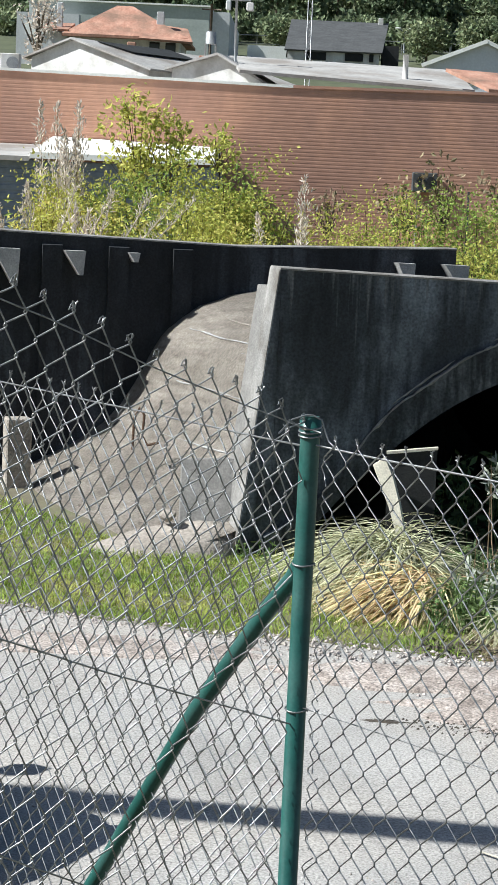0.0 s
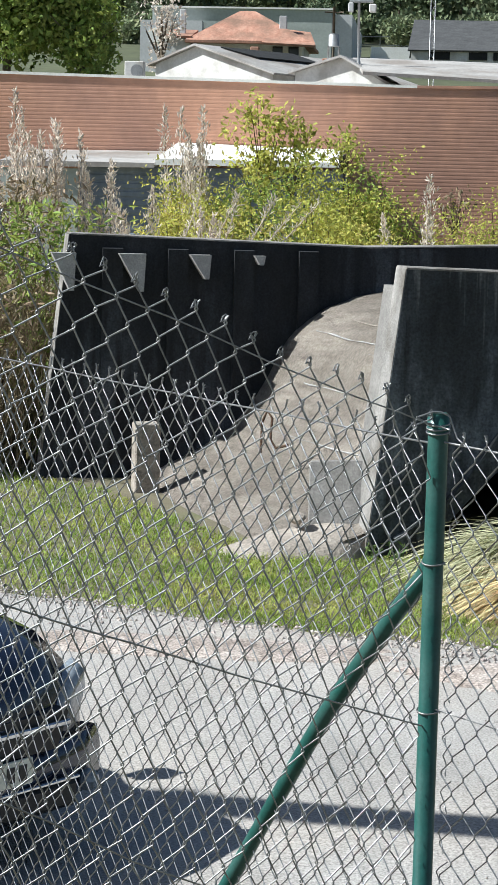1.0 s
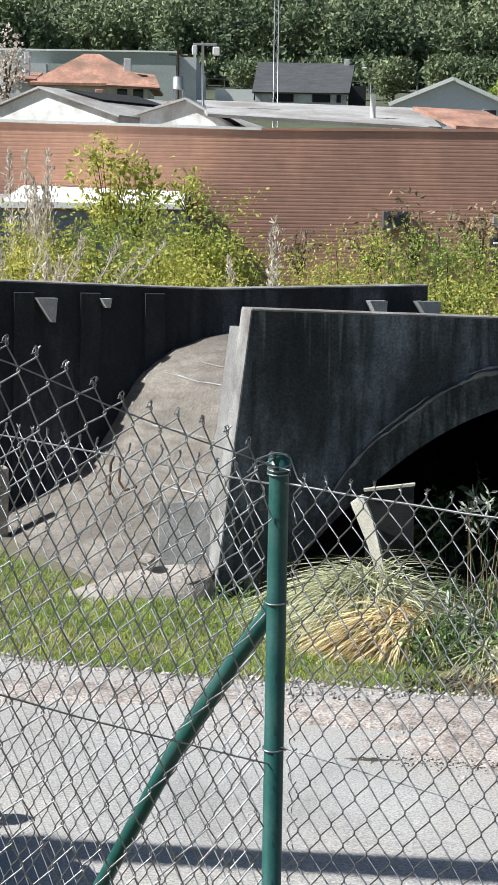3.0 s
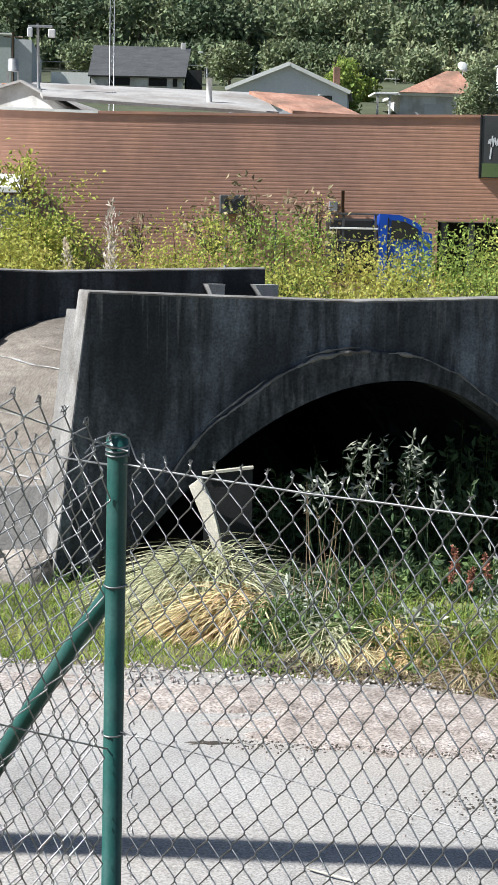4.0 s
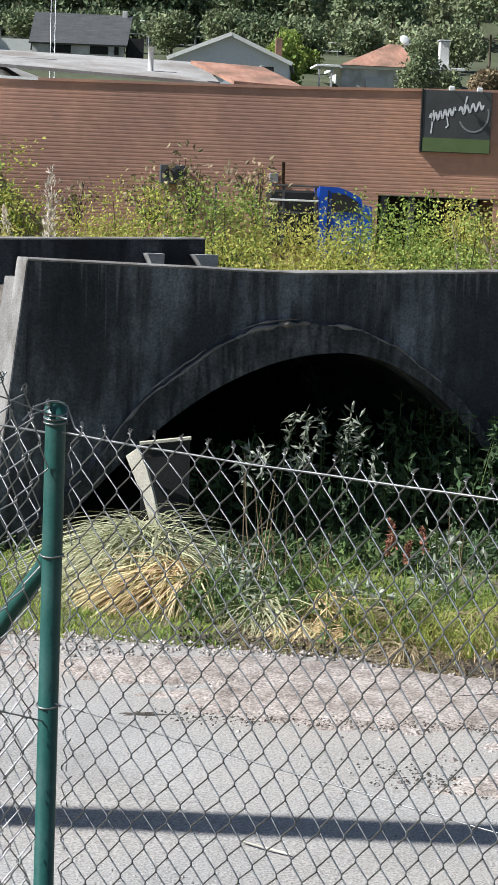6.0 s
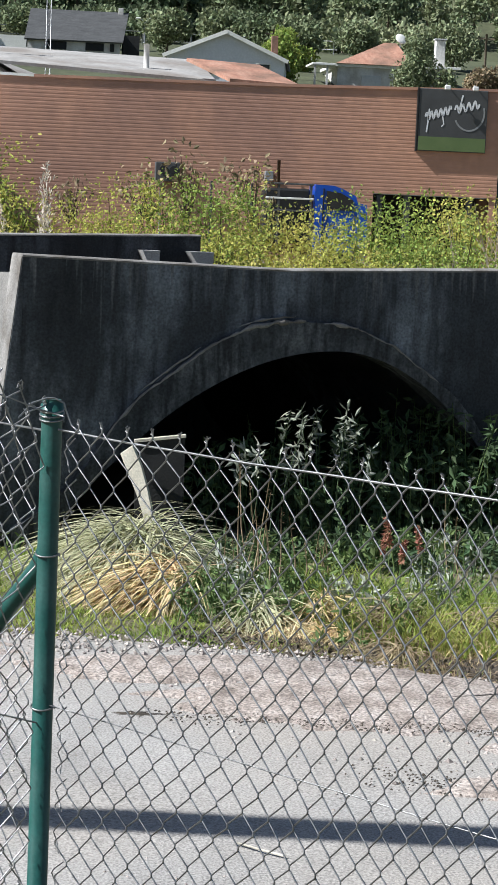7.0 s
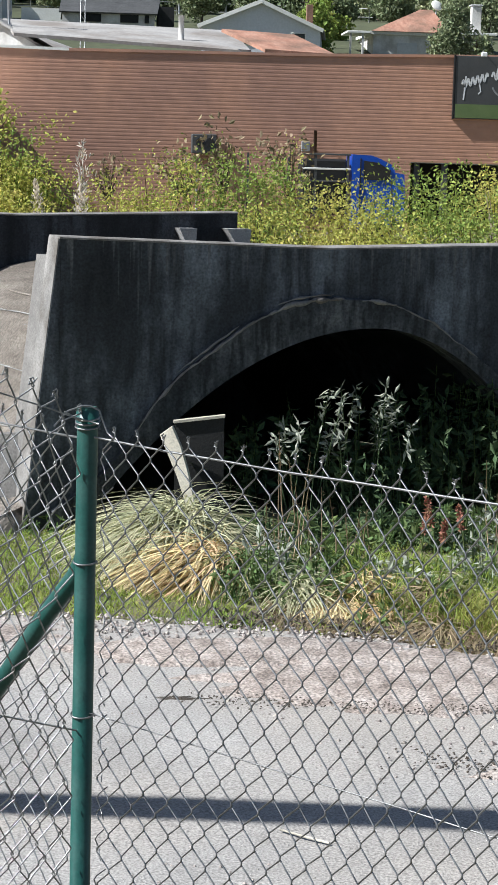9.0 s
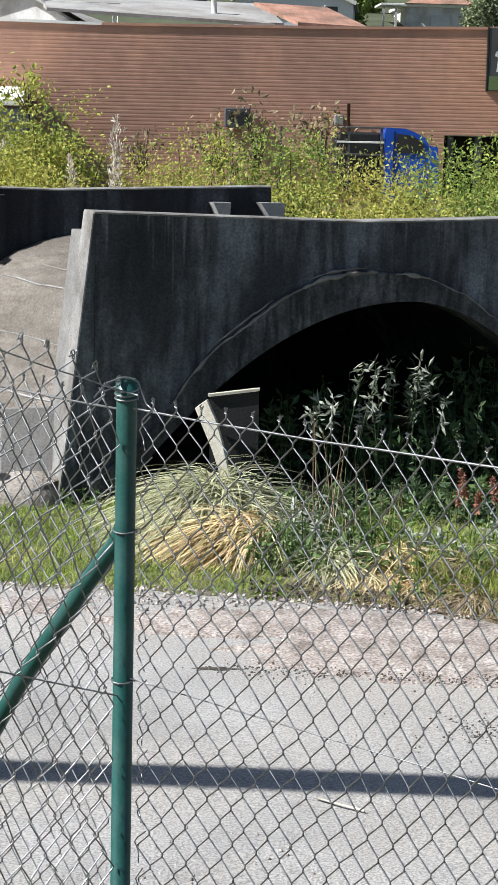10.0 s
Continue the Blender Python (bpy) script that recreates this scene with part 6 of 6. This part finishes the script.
# low growth that closes the foot of the wood
for k in range(230):
    y = rr.uniform(226, 262)
    x = rr.uniform(-0.19, 0.20) * y
    h = rr.uniform(2.4, 5.2)
    pts.append(crown_points(rr, (x, y, land(x, y) + h * 0.42), (h * 0.62, h * 0.5, h * 0.5), 210, 6))
wood = leaves(np.concatenate(pts), 0.68, rr, 1.5, 0.3, "woodland", M["forest"])
tagged(wood, "dense dark green woodland on the hillside", "woodland", kind="stuff")
tagged(tubes("woodland_trunks", trunks, M["bark"], None, 4), "dark trunks under the woodland canopy", "woodland", kind="stuff")

# ---------------------------------------------------------------- parked car
car = thing("car", "dark blue hatchback parked on the lane", "car", (-1.86, 8.25, 0))
CM = pose(-1.89, 8.30, 0.01, 0, 0, -34) @ Matrix.Scale(1.07, 4)


def cpart(name, bm, material, parent=None, label="", smooth=False):
    bmesh.ops.transform(bm, verts=bm.verts, matrix=CM)
    return part(name, bm, M[material], parent or car, label, smooth)


def loft(sections, closed=True):
    """Skin rings of equal count; caps at both ends."""
    bm = bmesh.new()
    rings = [[bm.verts.new(p) for p in s] for s in sections]
    n = len(rings[0])
    for a, b in zip(rings, rings[1:]):
        for i in range(n if closed else n - 1):
            bm.faces.new((a[i], a[(i + 1) % n], b[(i + 1) % n], b[i]))
    bm.faces.new(rings[0])
    bm.faces.new(rings[-1][::-1])
    return bm


def section(x, w, z0, z1, crown=0.05, tuck=0.06):
    """A rounded half-box across the car at x."""
    pts = []
    for y, z in ((-0.90, 0.0), (-0.98, 0.12), (-1.0, 0.45), (-0.97, 0.72), (-0.86, 0.92), (-0.6, 1.0), (-0.3, 1.0), (0, 1.0), (0.3, 1.0), (0.6, 1.0), (0.86, 0.92), (0.97, 0.72), (1.0, 0.45), (0.98, 0.12), (0.90, 0.0)):
        pts.append((x - tuck * y * y, w * y, z0 + (z1 - z0) * z + crown * (1 - y * y) * (1 if z > 0.8 else 0)))
    return pts


# x forward, 0 at the front bumper
cpart("body", loft([section(-0.02, 0.72, 0.24, 0.62, 0.01, 0.16), section(-0.05, 0.80, 0.20, 0.74, 0.02, 0.18), section(-0.16, 0.845, 0.18, 0.84, 0.04, 0.16), section(-0.4, 0.865, 0.18, 0.94, 0.06, 0.10),
                    section(-0.8, 0.87, 0.18, 1.02, 0.06, 0.05), section(-1.15, 0.87, 0.18, 1.06, 0.05, 0), section(-2.2, 0.87, 0.18, 1.0, 0.02, 0), section(-3.4, 0.86, 0.18, 1.0, 0.02, 0), section(-3.95, 0.80, 0.25, 0.95, 0.02, 0)]), "car_paint", None, "", True)
cab = [[(x - 0.1 * (1 - abs(y)), w * y, z) for y, z in ((-1, zb), (-0.93, (zb + zt) / 2), (-0.82, zt - 0.04), (-0.5, zt), (0, zt + 0.02), (0.5, zt), (0.82, zt - 0.04), (0.93, (zb + zt) / 2), (1, zb))]
       for x, w, zb, zt in ((-1.1, 0.8, 0.96, 1.0), (-1.75, 0.76, 0.97, 1.40), (-2.2, 0.74, 0.97, 1.47), (-3.2, 0.72, 0.97, 1.44), (-3.85, 0.72, 0.95, 1.05))]
cpart("cabin", loft(cab, False), "glass", None, "dark glass cabin", True)
cpart("grille", loft([[(-0.03 + dx, y, z) for y, z in ((-0.45, 0.50), (0.45, 0.50), (0.52, 0.66), (-0.52, 0.66))] for dx in (-0.08, 0.0)]), "black_plastic", None, "black front grille")
cpart("grille_bar", boxm((-0.03, -0.5, 0.60), (0.004, 0.5, 0.625), 0, 0.006), "chrome", None, "chrome grille bar")
cpart("lower_intake", boxm((-0.1, -0.55, 0.24), (0.008, 0.55, 0.36), 0, 0.02), "black_plastic")
cpart("intake_trim", boxm((-0.01, -0.55, 0.36), (0.012, 0.55, 0.375), 0, 0.004), "chrome")
bmp = cpart("bumper", loft([[(x - 0.17 * y * y, 0.86 * y, z) for y in np.linspace(-1, 1, 13)] + [(x - 0.08 - 0.17 * y * y, 0.84 * y, z) for y in np.linspace(1, -1, 13)] for x, z in ((-0.04, 0.22), (0.0, 0.3), (0.0, 0.42), (-0.02, 0.5))]), "car_paint", None, "", True)
plate = cpart("number_plate", boxm((0.005, -0.26, 0.40), (0.018, 0.26, 0.51), 0, 0.003), "plate", None, "pale number plate with dark bars")
for y in (-0.2, -0.13, -0.03, 0.04, 0.13, 0.2):
    bm = boxm((0.019, y - 0.022, 0.422), (0.022, y + 0.022, 0.488), 0, 0)
    bmesh.ops.transform(bm, verts=bm.verts, matrix=CM)
    part("bar", bm, M["black_plastic"], plate)
for s in (-1, 1):
    bm = loft([[(x - 0.19 * (y / 0.86) ** 2 - 0.02, s * y, z) for y, z in pr] for x, pr in ((-0.015, ((0.50, 0.60), (0.63, 0.585), (0.74, 0.61), (0.785, 0.68), (0.77, 0.76), (0.68, 0.74), (0.55, 0.68))),
                                                                                       (-0.10, ((0.50, 0.62), (0.63, 0.60), (0.74, 0.63), (0.80, 0.71), (0.79, 0.80), (0.68, 0.78), (0.55, 0.72))))])
    hl = cpart("headlight", bm, "lamp_glass", None, "clear headlight lens", True)
    bm = bmesh.new()
    bmesh.ops.create_uvsphere(bm, u_segments=10, v_segments=6, radius=0.05)
    bmesh.ops.transform(bm, verts=bm.verts, matrix=CM @ pose(-0.085, s * 0.70, 0.30))
    part("fog_light", bm, M["lamp_glass"], car)
    bm = loft([[(x, s * (0.88 + 0.16 * a), 0.98 + 0.13 * b) for a, b in ((0, 0), (1, 0.1), (1, 0.9), (0.1, 1))] for x in (-1.45, -1.33)])
    cpart("mirror", bm, "car_paint", None, "door mirror")
    for x in (-0.75, -3.2):
        bm = bmesh.new()
        bmesh.ops.create_cone(bm, cap_ends=True, segments=28, radius1=0.31, radius2=0.31, depth=0.21)
        bmesh.ops.transform(bm, verts=bm.verts, matrix=pose(x, s * 0.78, 0.31, 90, 0, 0))
        wheel = cpart("wheel", bm, "rubber", None, "black tyre")
        bm = bmesh.new()
        bmesh.ops.create_cone(bm, cap_ends=True, segments=20, radius1=0.2, radius2=0.17, depth=0.02)
        bmesh.ops.transform(bm, verts=bm.verts, matrix=CM @ pose(x, s * 0.895, 0.31, -90 * s, 0, 0))
        part("rim", bm, M["metal"], wheel, "grey wheel rim")
